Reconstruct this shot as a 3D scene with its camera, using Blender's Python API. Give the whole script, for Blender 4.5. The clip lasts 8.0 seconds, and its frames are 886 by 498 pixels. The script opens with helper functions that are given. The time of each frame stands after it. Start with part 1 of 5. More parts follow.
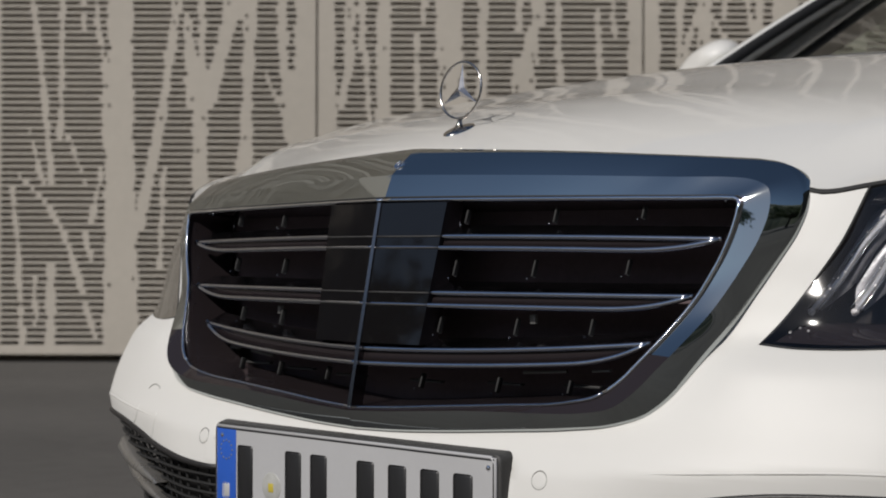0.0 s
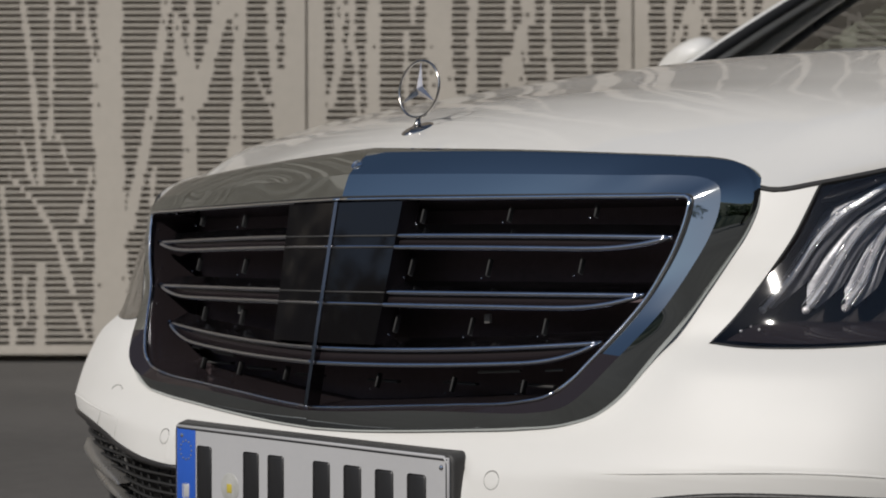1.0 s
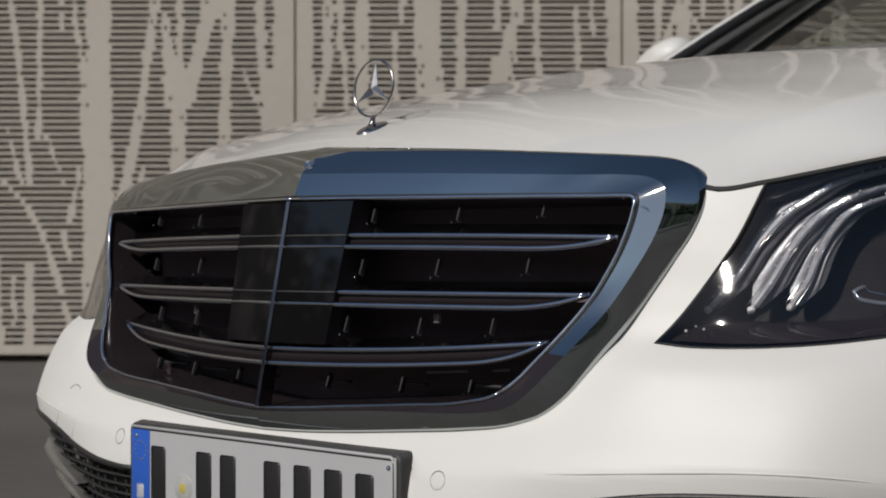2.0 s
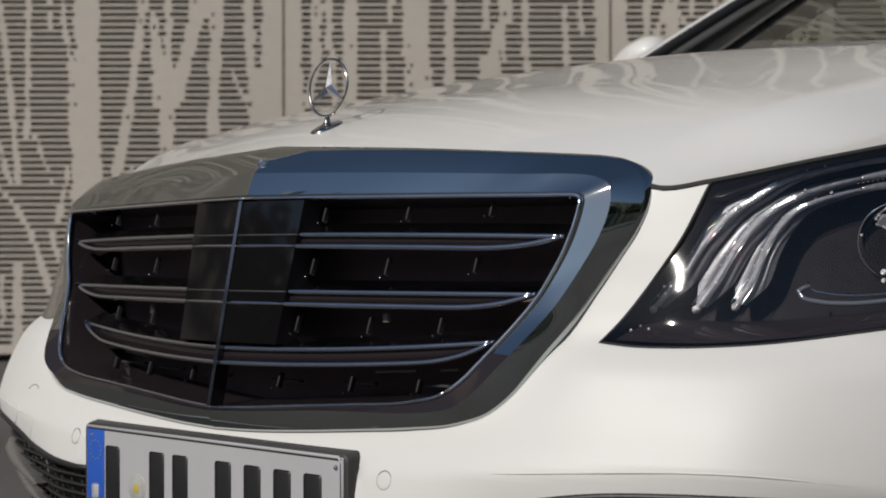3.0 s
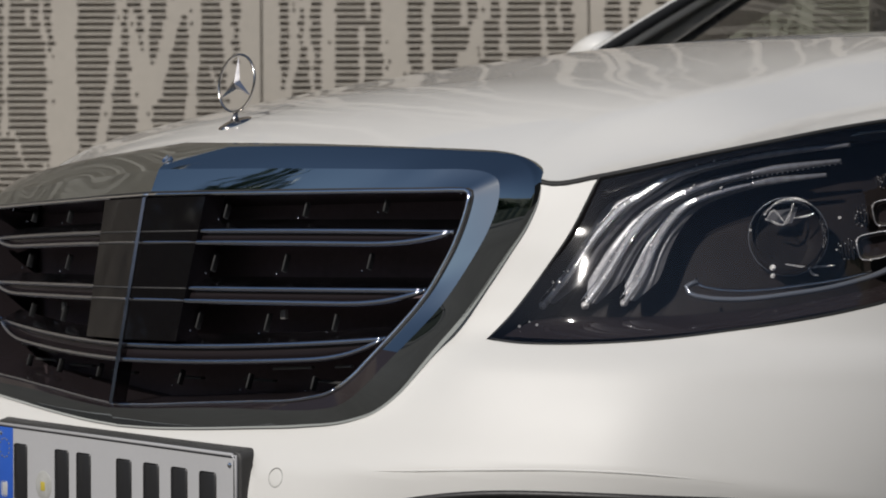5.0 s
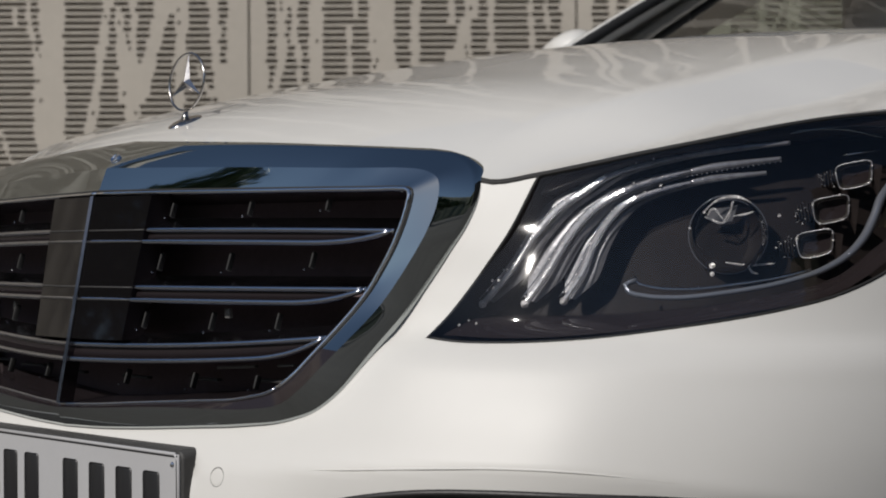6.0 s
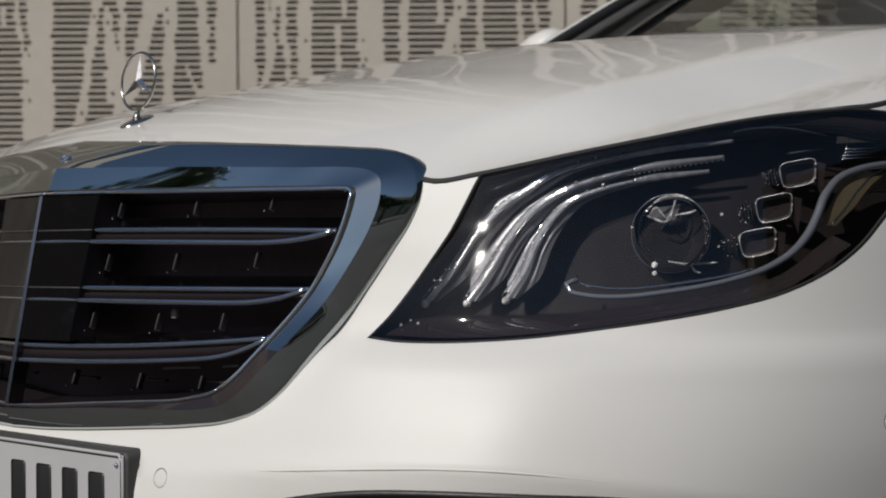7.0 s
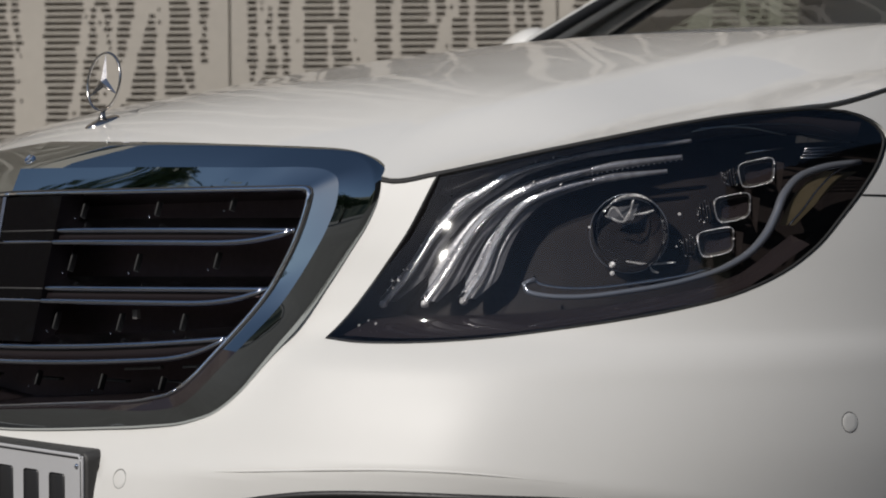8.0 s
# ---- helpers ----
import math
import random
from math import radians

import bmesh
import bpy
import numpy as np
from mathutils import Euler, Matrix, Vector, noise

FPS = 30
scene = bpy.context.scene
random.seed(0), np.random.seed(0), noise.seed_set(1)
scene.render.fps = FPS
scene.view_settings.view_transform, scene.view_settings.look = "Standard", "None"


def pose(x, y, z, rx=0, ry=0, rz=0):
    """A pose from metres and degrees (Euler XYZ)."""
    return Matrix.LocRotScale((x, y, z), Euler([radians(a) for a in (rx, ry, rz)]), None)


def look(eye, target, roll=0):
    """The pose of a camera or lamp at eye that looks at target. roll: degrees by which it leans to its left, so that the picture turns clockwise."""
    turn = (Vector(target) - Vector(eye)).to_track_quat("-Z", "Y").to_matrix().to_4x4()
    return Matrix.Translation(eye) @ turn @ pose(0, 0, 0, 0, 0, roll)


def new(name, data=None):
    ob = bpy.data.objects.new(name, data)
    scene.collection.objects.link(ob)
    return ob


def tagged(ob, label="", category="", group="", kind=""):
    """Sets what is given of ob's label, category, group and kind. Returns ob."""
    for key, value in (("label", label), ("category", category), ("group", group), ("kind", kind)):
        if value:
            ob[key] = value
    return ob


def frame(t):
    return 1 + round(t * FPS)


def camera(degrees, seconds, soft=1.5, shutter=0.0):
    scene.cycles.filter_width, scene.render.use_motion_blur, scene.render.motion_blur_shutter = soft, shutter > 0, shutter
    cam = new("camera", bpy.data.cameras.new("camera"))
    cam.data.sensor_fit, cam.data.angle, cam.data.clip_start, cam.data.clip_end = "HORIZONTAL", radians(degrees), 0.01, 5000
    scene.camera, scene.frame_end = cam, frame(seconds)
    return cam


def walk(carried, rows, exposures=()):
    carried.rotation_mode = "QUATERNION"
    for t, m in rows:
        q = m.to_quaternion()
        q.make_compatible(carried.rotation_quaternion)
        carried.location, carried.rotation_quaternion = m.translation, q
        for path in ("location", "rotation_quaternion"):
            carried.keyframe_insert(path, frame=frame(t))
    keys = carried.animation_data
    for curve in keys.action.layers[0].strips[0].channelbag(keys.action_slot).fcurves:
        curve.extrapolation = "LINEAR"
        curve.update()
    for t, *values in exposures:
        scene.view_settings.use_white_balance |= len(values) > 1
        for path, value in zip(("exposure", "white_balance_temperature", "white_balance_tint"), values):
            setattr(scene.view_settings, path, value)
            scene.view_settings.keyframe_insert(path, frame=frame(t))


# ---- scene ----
cam = camera(29.0, 8.0, soft=1.9)
cam.data.dof.use_dof, cam.data.dof.focus_distance, cam.data.dof.aperture_fstop = True, 2.0, 10.5
ROWS = [
    (0.0, (1.5978, -1.4638, 0.5906), (0.1694, -0.0640, 0.5981), 0.13),
    (0.5, (1.6134, -1.4448, 0.5908), (0.1850, -0.0449, 0.5978), 0.06),
    (1.0, (1.6315, -1.4207, 0.5917), (0.2029, -0.0211, 0.5974), -0.08),
    (1.5, (1.6504, -1.3979, 0.5915), (0.2222, 0.0022, 0.5971), -0.07),
    (3.0, (1.7074, -1.3313, 0.5912), (0.2799, 0.0695, 0.5961), -0.10),
    (3.5, (1.7271, -1.3095, 0.5915), (0.2994, 0.0911, 0.5952), -0.15),
    (4.0, (1.7451, -1.2861, 0.5913), (0.3175, 0.1147, 0.5939), -0.17),
    (4.5, (1.7636, -1.2630, 0.5907), (0.3359, 0.1377, 0.5925), -0.18),
    (6.0, (1.8253, -1.1914, 0.5901), (0.3981, 0.2096, 0.5893), -0.29),
    (6.5, (1.8451, -1.1673, 0.5898), (0.4181, 0.2340, 0.5887), -0.34),
    (7.0, (1.8633, -1.1421, 0.5899), (0.4356, 0.2585, 0.5883), -0.41),
    (7.5, (1.8793, -1.1221, 0.5903), (0.4510, 0.2779, 0.5881), -0.46),
    (8.0, (1.8927, -1.1081, 0.5898), (0.4645, 0.2920, 0.5881), -0.48),
]
EXPOSURE = 0.05
walk(cam, [(t, look(e, g, r)) for t, e, g, r in ROWS], exposures=[(0.0, EXPOSURE, 6600, 11), (8.0, EXPOSURE, 6600, 11)])

# ---- light ----
SUN = Vector((0.030, -0.810, 0.582)).normalized()
world = bpy.data.worlds.new("sky")
scene.world = world
world.use_nodes = True
sky = world.node_tree.nodes.new("ShaderNodeTexSky")
sky.sky_type, sky.sun_disc = "NISHITA", False
sky.sun_elevation = math.asin(SUN.z)
sky.sun_rotation = math.atan2(SUN.x, SUN.y)
sky.air_density, sky.dust_density, sky.ozone_density = 1.0, 0.3, 1.6
world.node_tree.links.new(sky.outputs[0], world.node_tree.nodes["Background"].inputs[0])
world.node_tree.nodes["Background"].inputs[1].default_value = 0.06
sun = new("sun", bpy.data.lights.new("sun", "SUN"))
sun.data.energy, sun.data.angle, sun.data.color = 3.2, radians(0.5), (1.0, 0.965, 0.915)
sun.matrix_world = look(SUN * 30, (0, 0, 0))


# ---- materials ----
def material(name, color, rough=0.5, metal=0.0, vary=0.0, scale=8.0, bump=0.0, bump_scale=200.0, coat=0.0, coat_rough=0.03, rough_vary=0.0, ior=1.5, spec=0.5):
    """A surface with colour variation at two scales, roughness variation and a fine relief."""
    m = bpy.data.materials.new(name)
    m.use_nodes = True
    nt = m.node_tree
    b = nt.nodes["Principled BSDF"]
    b.inputs["Base Color"].default_value = (*color, 1)
    b.inputs["Roughness"].default_value = rough
    b.inputs["Metallic"].default_value = metal
    b.inputs["IOR"].default_value = ior
    b.inputs["Specular IOR Level"].default_value = spec
    b.inputs["Coat Weight"].default_value = coat
    b.inputs["Coat Roughness"].default_value = coat_rough
    coord = nt.nodes.new("ShaderNodeTexCoord")
    if vary or rough_vary:
        big, fine = nt.nodes.new("ShaderNodeTexNoise"), nt.nodes.new("ShaderNodeTexNoise")
        big.inputs["Scale"].default_value, fine.inputs["Scale"].default_value = scale, scale * 17
        big.inputs["Detail"].default_value = 5
        for n in (big, fine):
            nt.links.new(coord.outputs["Object"], n.inputs["Vector"])
        mix = nt.nodes.new("ShaderNodeMath")
        mix.operation = "MULTIPLY_ADD"
        nt.links.new(fine.outputs["Fac"], mix.inputs[0])
        mix.inputs[1].default_value = 0.5
        nt.links.new(big.outputs["Fac"], mix.inputs[2])
        if vary:
            ramp = nt.nodes.new("ShaderNodeMapRange")
            ramp.inputs["From Min"].default_value, ramp.inputs["From Max"].default_value = 0.45, 1.05
            ramp.inputs["To Min"].default_value, ramp.inputs["To Max"].default_value = 1 - vary, 1 + vary
            nt.links.new(mix.outputs[0], ramp.inputs["Value"])
            mul = nt.nodes.new("ShaderNodeVectorMath")
            mul.operation = "SCALE"
            mul.inputs[0].default_value = color
            nt.links.new(ramp.outputs[0], mul.inputs["Scale"])
            nt.links.new(mul.outputs[0], b.inputs["Base Color"])
        if rough_vary:
            rr = nt.nodes.new("ShaderNodeMapRange")
            rr.inputs["From Min"].default_value, rr.inputs["From Max"].default_value = 0.45, 1.05
            rr.inputs["To Min"].default_value, rr.inputs["To Max"].default_value = max(rough - rough_vary, 0), rough + rough_vary
            nt.links.new(mix.outputs[0], rr.inputs["Value"])
            nt.links.new(rr.outputs[0], b.inputs["Roughness"])
    if bump:
        tex, bp = nt.nodes.new("ShaderNodeTexNoise"), nt.nodes.new("ShaderNodeBump")
        tex.inputs["Scale"].default_value, tex.inputs["Detail"].default_value = bump_scale, 4
        nt.links.new(coord.outputs["Object"], tex.inputs["Vector"])
        bp.inputs["Strength"].default_value, bp.inputs["Distance"].default_value = bump, 0.004
        nt.links.new(tex.outputs["Fac"], bp.inputs["Height"])
        nt.links.new(bp.outputs[0], b.inputs["Normal"])
    return m


def glass(name, tint, rough=0.0, ior=1.45):
    """A clear pane: see-through, with gloss by Fresnel."""
    m = bpy.data.materials.new(name)
    m.use_nodes = True
    nt = m.node_tree
    nt.nodes.remove(nt.nodes["Principled BSDF"])
    out = nt.nodes["Material Output"]
    clear, gloss, mix, fres = (nt.nodes.new("ShaderNode" + k) for k in ("BsdfTransparent", "BsdfGlossy", "MixShader", "Fresnel"))
    clear.inputs[0].default_value = (*tint, 1)
    gloss.inputs["Roughness"].default_value = rough
    fres.inputs[0].default_value = ior
    nt.links.new(fres.outputs[0], mix.inputs[0])
    nt.links.new(clear.outputs[0], mix.inputs[1])
    nt.links.new(gloss.outputs[0], mix.inputs[2])
    nt.links.new(mix.outputs[0], out.inputs[0])
    return m


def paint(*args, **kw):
    """A painted surface under a hard clear coat."""
    m = material(*args, **kw)
    m.node_tree.nodes["Principled BSDF"].inputs["Coat IOR"].default_value = 1.62
    return m


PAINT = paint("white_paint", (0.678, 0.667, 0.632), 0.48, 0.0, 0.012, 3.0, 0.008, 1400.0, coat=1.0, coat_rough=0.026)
# darker, duller copy of the white paint, to tone down sun on the bumper
DIMMED_PAINT = material("white_paint_dimmed", (0.612, 0.603, 0.574), 0.52, 0.0, 0.012, 3.0, 0.008, 1400.0, coat=0.25, coat_rough=0.5)
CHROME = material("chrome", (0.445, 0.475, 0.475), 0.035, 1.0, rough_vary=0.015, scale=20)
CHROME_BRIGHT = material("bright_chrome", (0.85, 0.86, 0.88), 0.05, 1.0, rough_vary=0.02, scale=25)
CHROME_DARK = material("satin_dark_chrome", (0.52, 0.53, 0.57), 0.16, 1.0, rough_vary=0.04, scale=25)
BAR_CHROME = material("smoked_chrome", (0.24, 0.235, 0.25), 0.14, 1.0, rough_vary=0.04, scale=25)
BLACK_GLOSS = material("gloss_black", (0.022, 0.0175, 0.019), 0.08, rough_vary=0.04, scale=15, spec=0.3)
PANEL_GLASS = material("black_glass", (0.006, 0.0055, 0.006), 0.04, rough_vary=0.02, scale=15, spec=0.5)
# lifted well above black to stand in for veiling glare
RECESS = material("recess_black", (0.095, 0.068, 0.074), 0.8, vary=0.2)
BLACK = material("black_plastic", (0.015, 0.014, 0.014), 0.45, vary=0.2, scale=12, bump=0.1, bump_scale=500)
RUBBER = material("black_rubber", (0.012, 0.012, 0.012), 0.7, vary=0.2)
GREY_PLASTIC = material("dark_grey_plastic", (0.032, 0.031, 0.030), 0.55, vary=0.15, scale=15, bump=0.2, bump_scale=700)
BLADE = material("satin_grey_blade", (0.30, 0.29, 0.275), 0.3, 0.7, 0.1, 20.0, rough_vary=0.08)
STRIP_GREY = material("pale_grey_plastic", (0.11, 0.105, 0.10), 0.5, vary=0.15, scale=30)
PLATE_WHITE = material("plate_white", (0.40, 0.40, 0.405), 0.35, vary=0.03, scale=10)
PLATE_BLUE = material("plate_blue", (0.02, 0.09, 0.42), 0.4, vary=0.06)
INK = material("plate_black", (0.015, 0.015, 0.016), 0.4)
YELLOW = material("seal_yellow", (0.45, 0.36, 0.05), 0.5)
STAR_DULL = material("band_star", (0.16, 0.17, 0.16), 0.5)
SEAL_GREY = material("seal_grey", (0.36, 0.36, 0.34), 0.4, vary=0.2, scale=60)
SENSOR_GAP = material("seam_grey", (0.22, 0.215, 0.2), 0.6, vary=0.1)
GUIDE = material("clear_light_guide", (0.80, 0.80, 0.82), 0.2, 0.6, 0.2, 120.0, 0.12, 420.0, coat=0.5)
# darker copy of the guide; its upward fade is put into the colour
GUIDE_DIM = material("dim_light_guide", (0.34, 0.34, 0.37), 0.3, 0.6, 0.35, 90.0, 0.2, 420.0, coat=0.3)
# patchy near-white that stands in for glints inside the headlamp
SPARKLE = material("glint_white", (0.85, 0.83, 0.83), 0.2, 0.4, 0.9, 70.0, 1.0, 330.0, coat=0.6)
SPOKE = material("spoke_chrome", (0.50, 0.48, 0.47), 0.14, 1.0, rough_vary=0.05, scale=30)
ORNAMENT = material("ornament_chrome", (0.50, 0.47, 0.44), 0.17, 1.0, rough_vary=0.04, scale=30)
REFLECTOR = material("brushed_reflector", (0.20, 0.20, 0.215), 0.36, 0.35, 0.3, 60.0, 0.10, 300.0)
# bluish base, less metallic: the mirrored sky is put into the colour
TRIM_CHROME = material("lamp_trim_chrome", (0.26, 0.28, 0.33), 0.2, 0.6, rough_vary=0.05, scale=40)
MODULE_GREY = material("module_grey", (0.06, 0.055, 0.05), 0.4, 0.3, 0.3, 90.0, 0.5, 300.0)
WALL_MIRROR_GREY = material("mirrored_wall_grey", (0.30, 0.28, 0.265), 0.4, 0.0, 0.45, 5.0, 0.3, 9.0)
SEAT = material("seat_navy", (0.012, 0.022, 0.05), 0.45, vary=0.2, scale=10, bump=0.2, bump_scale=300)
WOODS = material("far_woods", (0.11, 0.115, 0.075), 0.9, vary=0.5, scale=0.12, bump=0.5, bump_scale=0.6)
AMBER = material("side_reflector", (0.13, 0.105, 0.065), 0.4, 0.1, 0.2, 40.0)
LAMP_BLACK = material("lamp_housing_black", (0.014, 0.0105, 0.0100), 0.6, vary=0.35, scale=30, bump=0.2, bump_scale=120, spec=0.15)
CLEAR = glass("clear_lamp_glass", (0.95, 0.95, 0.95), 0.025, 1.62)
OPTIC = glass("projector_glass", (0.90, 0.90, 0.90), 0.01, 1.3)
WINDSCREEN = glass("windscreen_glass", (0.68, 0.73, 0.68), 0.015, 2.1)
CABIN = material("cabin_trim", (0.03, 0.03, 0.03), 0.8, vary=0.2)
FACADE = material("facade_sheet", (0.445, 0.408, 0.352), 0.7, 0.0, 0.08, 1.2, 0.08, 300.0, rough_vary=0.1, spec=0.2)
VOID = material("facade_backing", (0.27, 0.235, 0.195), 0.9, vary=0.2, scale=2)
ASPHALT = material("asphalt", (0.085, 0.08, 0.073), 0.85, vary=0.22, scale=0.8, bump=0.6, bump_scale=120)
BARK = material("bark", (0.06, 0.045, 0.03), 0.9, vary=0.3, bump=0.5, bump_scale=40)
PLASTER = material("plaster", (0.12, 0.105, 0.09), 0.9, vary=0.1, scale=0.6, bump=0.3, bump_scale=60)
LEAF = material("leaves", (0.07, 0.105, 0.035), 0.6, vary=0.4, scale=2)


# ---- mesh helpers ----
def part(name, mesh, mat, parent=None, label="", smooth=True):
    """Links a mesh, or a bmesh, as one object under a thing or a part."""
    if isinstance(mesh, bmesh.types.BMesh):
        bm, mesh = mesh, bpy.data.meshes.new(name)
        bmesh.ops.recalc_face_normals(bm, faces=bm.faces)
        bm.to_mesh(mesh)
        bm.free()
    mesh.polygons.foreach_set("use_smooth", [smooth] * len(mesh.polygons))
    if mat:
        mesh.materials.append(mat)
    ob = new(name, mesh)
    ob.parent = parent
    return tagged(ob, label)


def from_lists(name, verts, faces):
    me = bpy.data.meshes.new(name)
    me.from_pydata([tuple(map(float, v)) for v in verts], [], faces)
    me.update()
    return me


def spline(xs, ys, x):
    """Smooth interpolation through knots."""
    xs, ys, x = np.asarray(xs, float), np.asarray(ys, float), np.clip(np.asarray(x, float), xs[0], xs[-1])
    m = np.gradient(ys, xs)
    i = np.clip(np.searchsorted(xs, x) - 1, 0, len(xs) - 2)
    h = xs[i + 1] - xs[i]
    s = (x - xs[i]) / h
    return (2 * s**3 - 3 * s * s + 1) * ys[i] + (s**3 - 2 * s * s + s) * h * m[i] + (3 * s * s - 2 * s**3) * ys[i + 1] + (s**3 - s * s) * h * m[i + 1]


def smooth_path(points, count):
    """Points spread evenly along a smooth curve through the given ones."""
    p = np.array(points, float)
    d = np.concatenate([[0], np.cumsum(np.maximum(np.linalg.norm(np.diff(p, axis=0), axis=1), 1e-6))])
    s = np.linspace(0, d[-1], count)
    return np.stack([spline(d, p[:, k], s) for k in range(p.shape[1])], 1)


def inside(poly, x, y):
    """Which of the points lie inside a polygon."""
    c = np.zeros(len(x), bool)
    px, py = poly[:, 0], poly[:, 1]
    j = len(poly) - 1
    for i in range(len(poly)):
        cross = ((py[i] > y) != (py[j] > y)) & (x < (px[j] - px[i]) * (y - py[i]) / (py[j] - py[i] + 1e-12) + px[i])
        c ^= cross
        j = i
    return c


def sheet(name, outer, holes, step, to3d, lip=0.0):
    """A fine triangle sheet over a flat outline with holes, laid on a curved surface; lip: depth of the turned-in edges."""
    from mathutils.geometry import delaunay_2d_cdt
    outer = np.asarray(outer, float)
    loops = [outer] + [np.asarray(h, float) for h in holes]
    pts, edges = [], []
    for lp in loops:
        n0 = len(pts)
        pts += [tuple(q) for q in lp]
        edges += [(n0 + i, n0 + (i + 1) % len(lp)) for i in range(len(lp))]
    lo, hi = outer.min(0), outer.max(0)
    gx, gy = np.meshgrid(np.arange(lo[0], hi[0], step[0]), np.arange(lo[1], hi[1], step[1]))
    gx, gy = gx.ravel() + 1e-4, gy.ravel() + 1e-4
    ok = inside(outer, gx, gy)
    for h in loops[1:]:
        ok &= ~inside(h, gx, gy)
    allp = np.concatenate(loops)
    ok &= np.array([np.min(((allp[:, 0] - x) / step[0]) ** 2 + ((allp[:, 1] - y) / step[1]) ** 2) > 0.2 for x, y in zip(gx, gy)])
    pts += [(float(x), float(y)) for x, y in zip(gx[ok], gy[ok])]
    v, _, f, _, _, _ = delaunay_2d_cdt([Vector(q) for q in pts], edges, [], 0, 1e-5)
    v = np.array([(q[0], q[1]) for q in v])
    f = np.array(f)
    c = v[f].mean(1)
    good = inside(outer, c[:, 0], c[:, 1])
    for h in loops[1:]:
        good &= ~inside(h, c[:, 0], c[:, 1])
    f = f[good]
    used = np.unique(f)
    back = -np.ones(len(v), int)
    back[used] = np.arange(len(used))
    f, v = back[f], v[used]
    p = to3d(v[:, 0], v[:, 1])
    me = from_lists(name, p, [tuple(map(int, t)) for t in f])
    if lip:
        bm = bmesh.new()
        bm.from_mesh(me)
        bmesh.ops.recalc_face_normals(bm, faces=bm.faces)
        bm.normal_update()
        rim = [e for e in bm.edges if len(e.link_faces) == 1]
        normals = {vv: vv.normal.copy() for e in rim for vv in e.verts}
        made = bmesh.ops.extrude_edge_only(bm, edges=rim)
        new_verts = [g for g in made["geom"] if isinstance(g, bmesh.types.BMVert)]
        tree = {tuple(round(k, 6) for k in vv.co): n for vv, n in normals.items()}
        sign = 1.0
        for vv in new_verts:
            vv.co -= tree[tuple(round(k, 6) for k in vv.co)] * lip * sign
        for e in bm.edges:
            if len(e.link_faces) == 2 and e.calc_face_angle(0) > 0.7:
                e.smooth = False
        bm.to_mesh(me)
        bm.free()
    return me


def tube(name, path, radii, sides=8, flat=1.0, up=(0, 0, 1), closed=False):
    """A bar along a path, with a radius at every point; flat squeezes it across."""
    path = [Vector(q) for q in path]
    n = len(path)
    radii = [radii] * n if isinstance(radii, (int, float)) else list(radii)
    verts, faces = [], []
    for i, q in enumerate(path):
        a = path[(i - 1) % n if closed else max(i - 1, 0)]
        b = path[(i + 1) % n if closed else min(i + 1, n - 1)]
        d = (b - a).normalized()
        s = d.cross(Vector(up))
        s = s.normalized() if s.length > 1e-4 else Vector((1, 0, 0))
        w = s.cross(d).normalized()
        for k in range(sides):
            an = 2 * math.pi * k / sides
            verts.append(q + s * (math.cos(an) * radii[i] * flat) + w * (math.sin(an) * radii[i]))
    m = n if closed else n - 1
    for i in range(m):
        for k in range(sides):
            j, kk = (i + 1) % n, (k + 1) % sides
            faces.append((i * sides + k, i * sides + kk, j * sides + kk, j * sides + k))
    if not closed:
        faces += [tuple(range(sides - 1, -1, -1)), tuple((n - 1) * sides + k for k in range(sides))]
    return from_lists(name, verts, faces)


def loft(name, rows, closed=False):
    """A sheet through rows of points of equal length."""
    n, w = len(rows), len(rows[0])
    faces = [(i * w + k, i * w + (k + 1) % w, (i + 1) * w + (k + 1) % w, (i + 1) * w + k) for i in range(n - 1) for k in range(w if closed else w - 1)]
    return from_lists(name, [q for r in rows for q in r], faces)


def box(name, size, at=(0, 0, 0), bevel=0.003, turn=None, segments=2):
    bm = bmesh.new()
    bmesh.ops.create_cube(bm, size=1.0)
    bmesh.ops.scale(bm, vec=size, verts=bm.verts)
    if bevel:
        bmesh.ops.bevel(bm, geom=list(bm.edges), offset=bevel, segments=segments, affect="EDGES", profile=0.5)
    m = Matrix.Translation(at) @ (turn.to_4x4() if turn else Matrix())
    bmesh.ops.transform(bm, matrix=m, verts=bm.verts)
    return bm


def lathe(name, profile, at, axis, sides=32):
    """A turned body: profile of (radius, height) along an axis."""
    q = Vector((0, 0, 1)).rotation_difference(Vector(axis)).to_matrix()
    rows = [[Vector(at) + q @ Vector((r * math.cos(2 * math.pi * k / sides), r * math.sin(2 * math.pi * k / sides), h)) for k in range(sides)] for r, h in profile]
    return loft(name, rows, closed=True)


# ---- ground and facade ----
def ground():
    xs = [-900, -300, -100, -40, -20, -12, -8, -5, -3, -1.5, 0, 1.5, 3, 5, 8, 12, 20, 40, 100, 300, 900]
    rows = [[(x, y, 0.0) for x in xs] for y in xs]
    ob = part("ground", loft("ground", rows), ASPHALT, smooth=False)
    return tagged(ob, "flat grey-brown asphalt yard under the car", "ground", kind="structure")


ground()

YAW = radians(45.58)
AHEAD, RIGHT = Vector((-math.sin(YAW), math.cos(YAW), 0)), Vector((math.cos(YAW), math.sin(YAW), 0))
WALL_AT = Vector((1.5978, -1.4638, 0)) + AHEAD * 9.42
PANEL_W, PITCH, SLOT, WALL_TOP, WALL_FOOT = 1.796, 0.0353, 0.0212, 8.7, 0.042


def wall_point(u, z, deep=0.0):
    return WALL_AT + RIGHT * u + AHEAD * deep + Vector((0, 0, z))


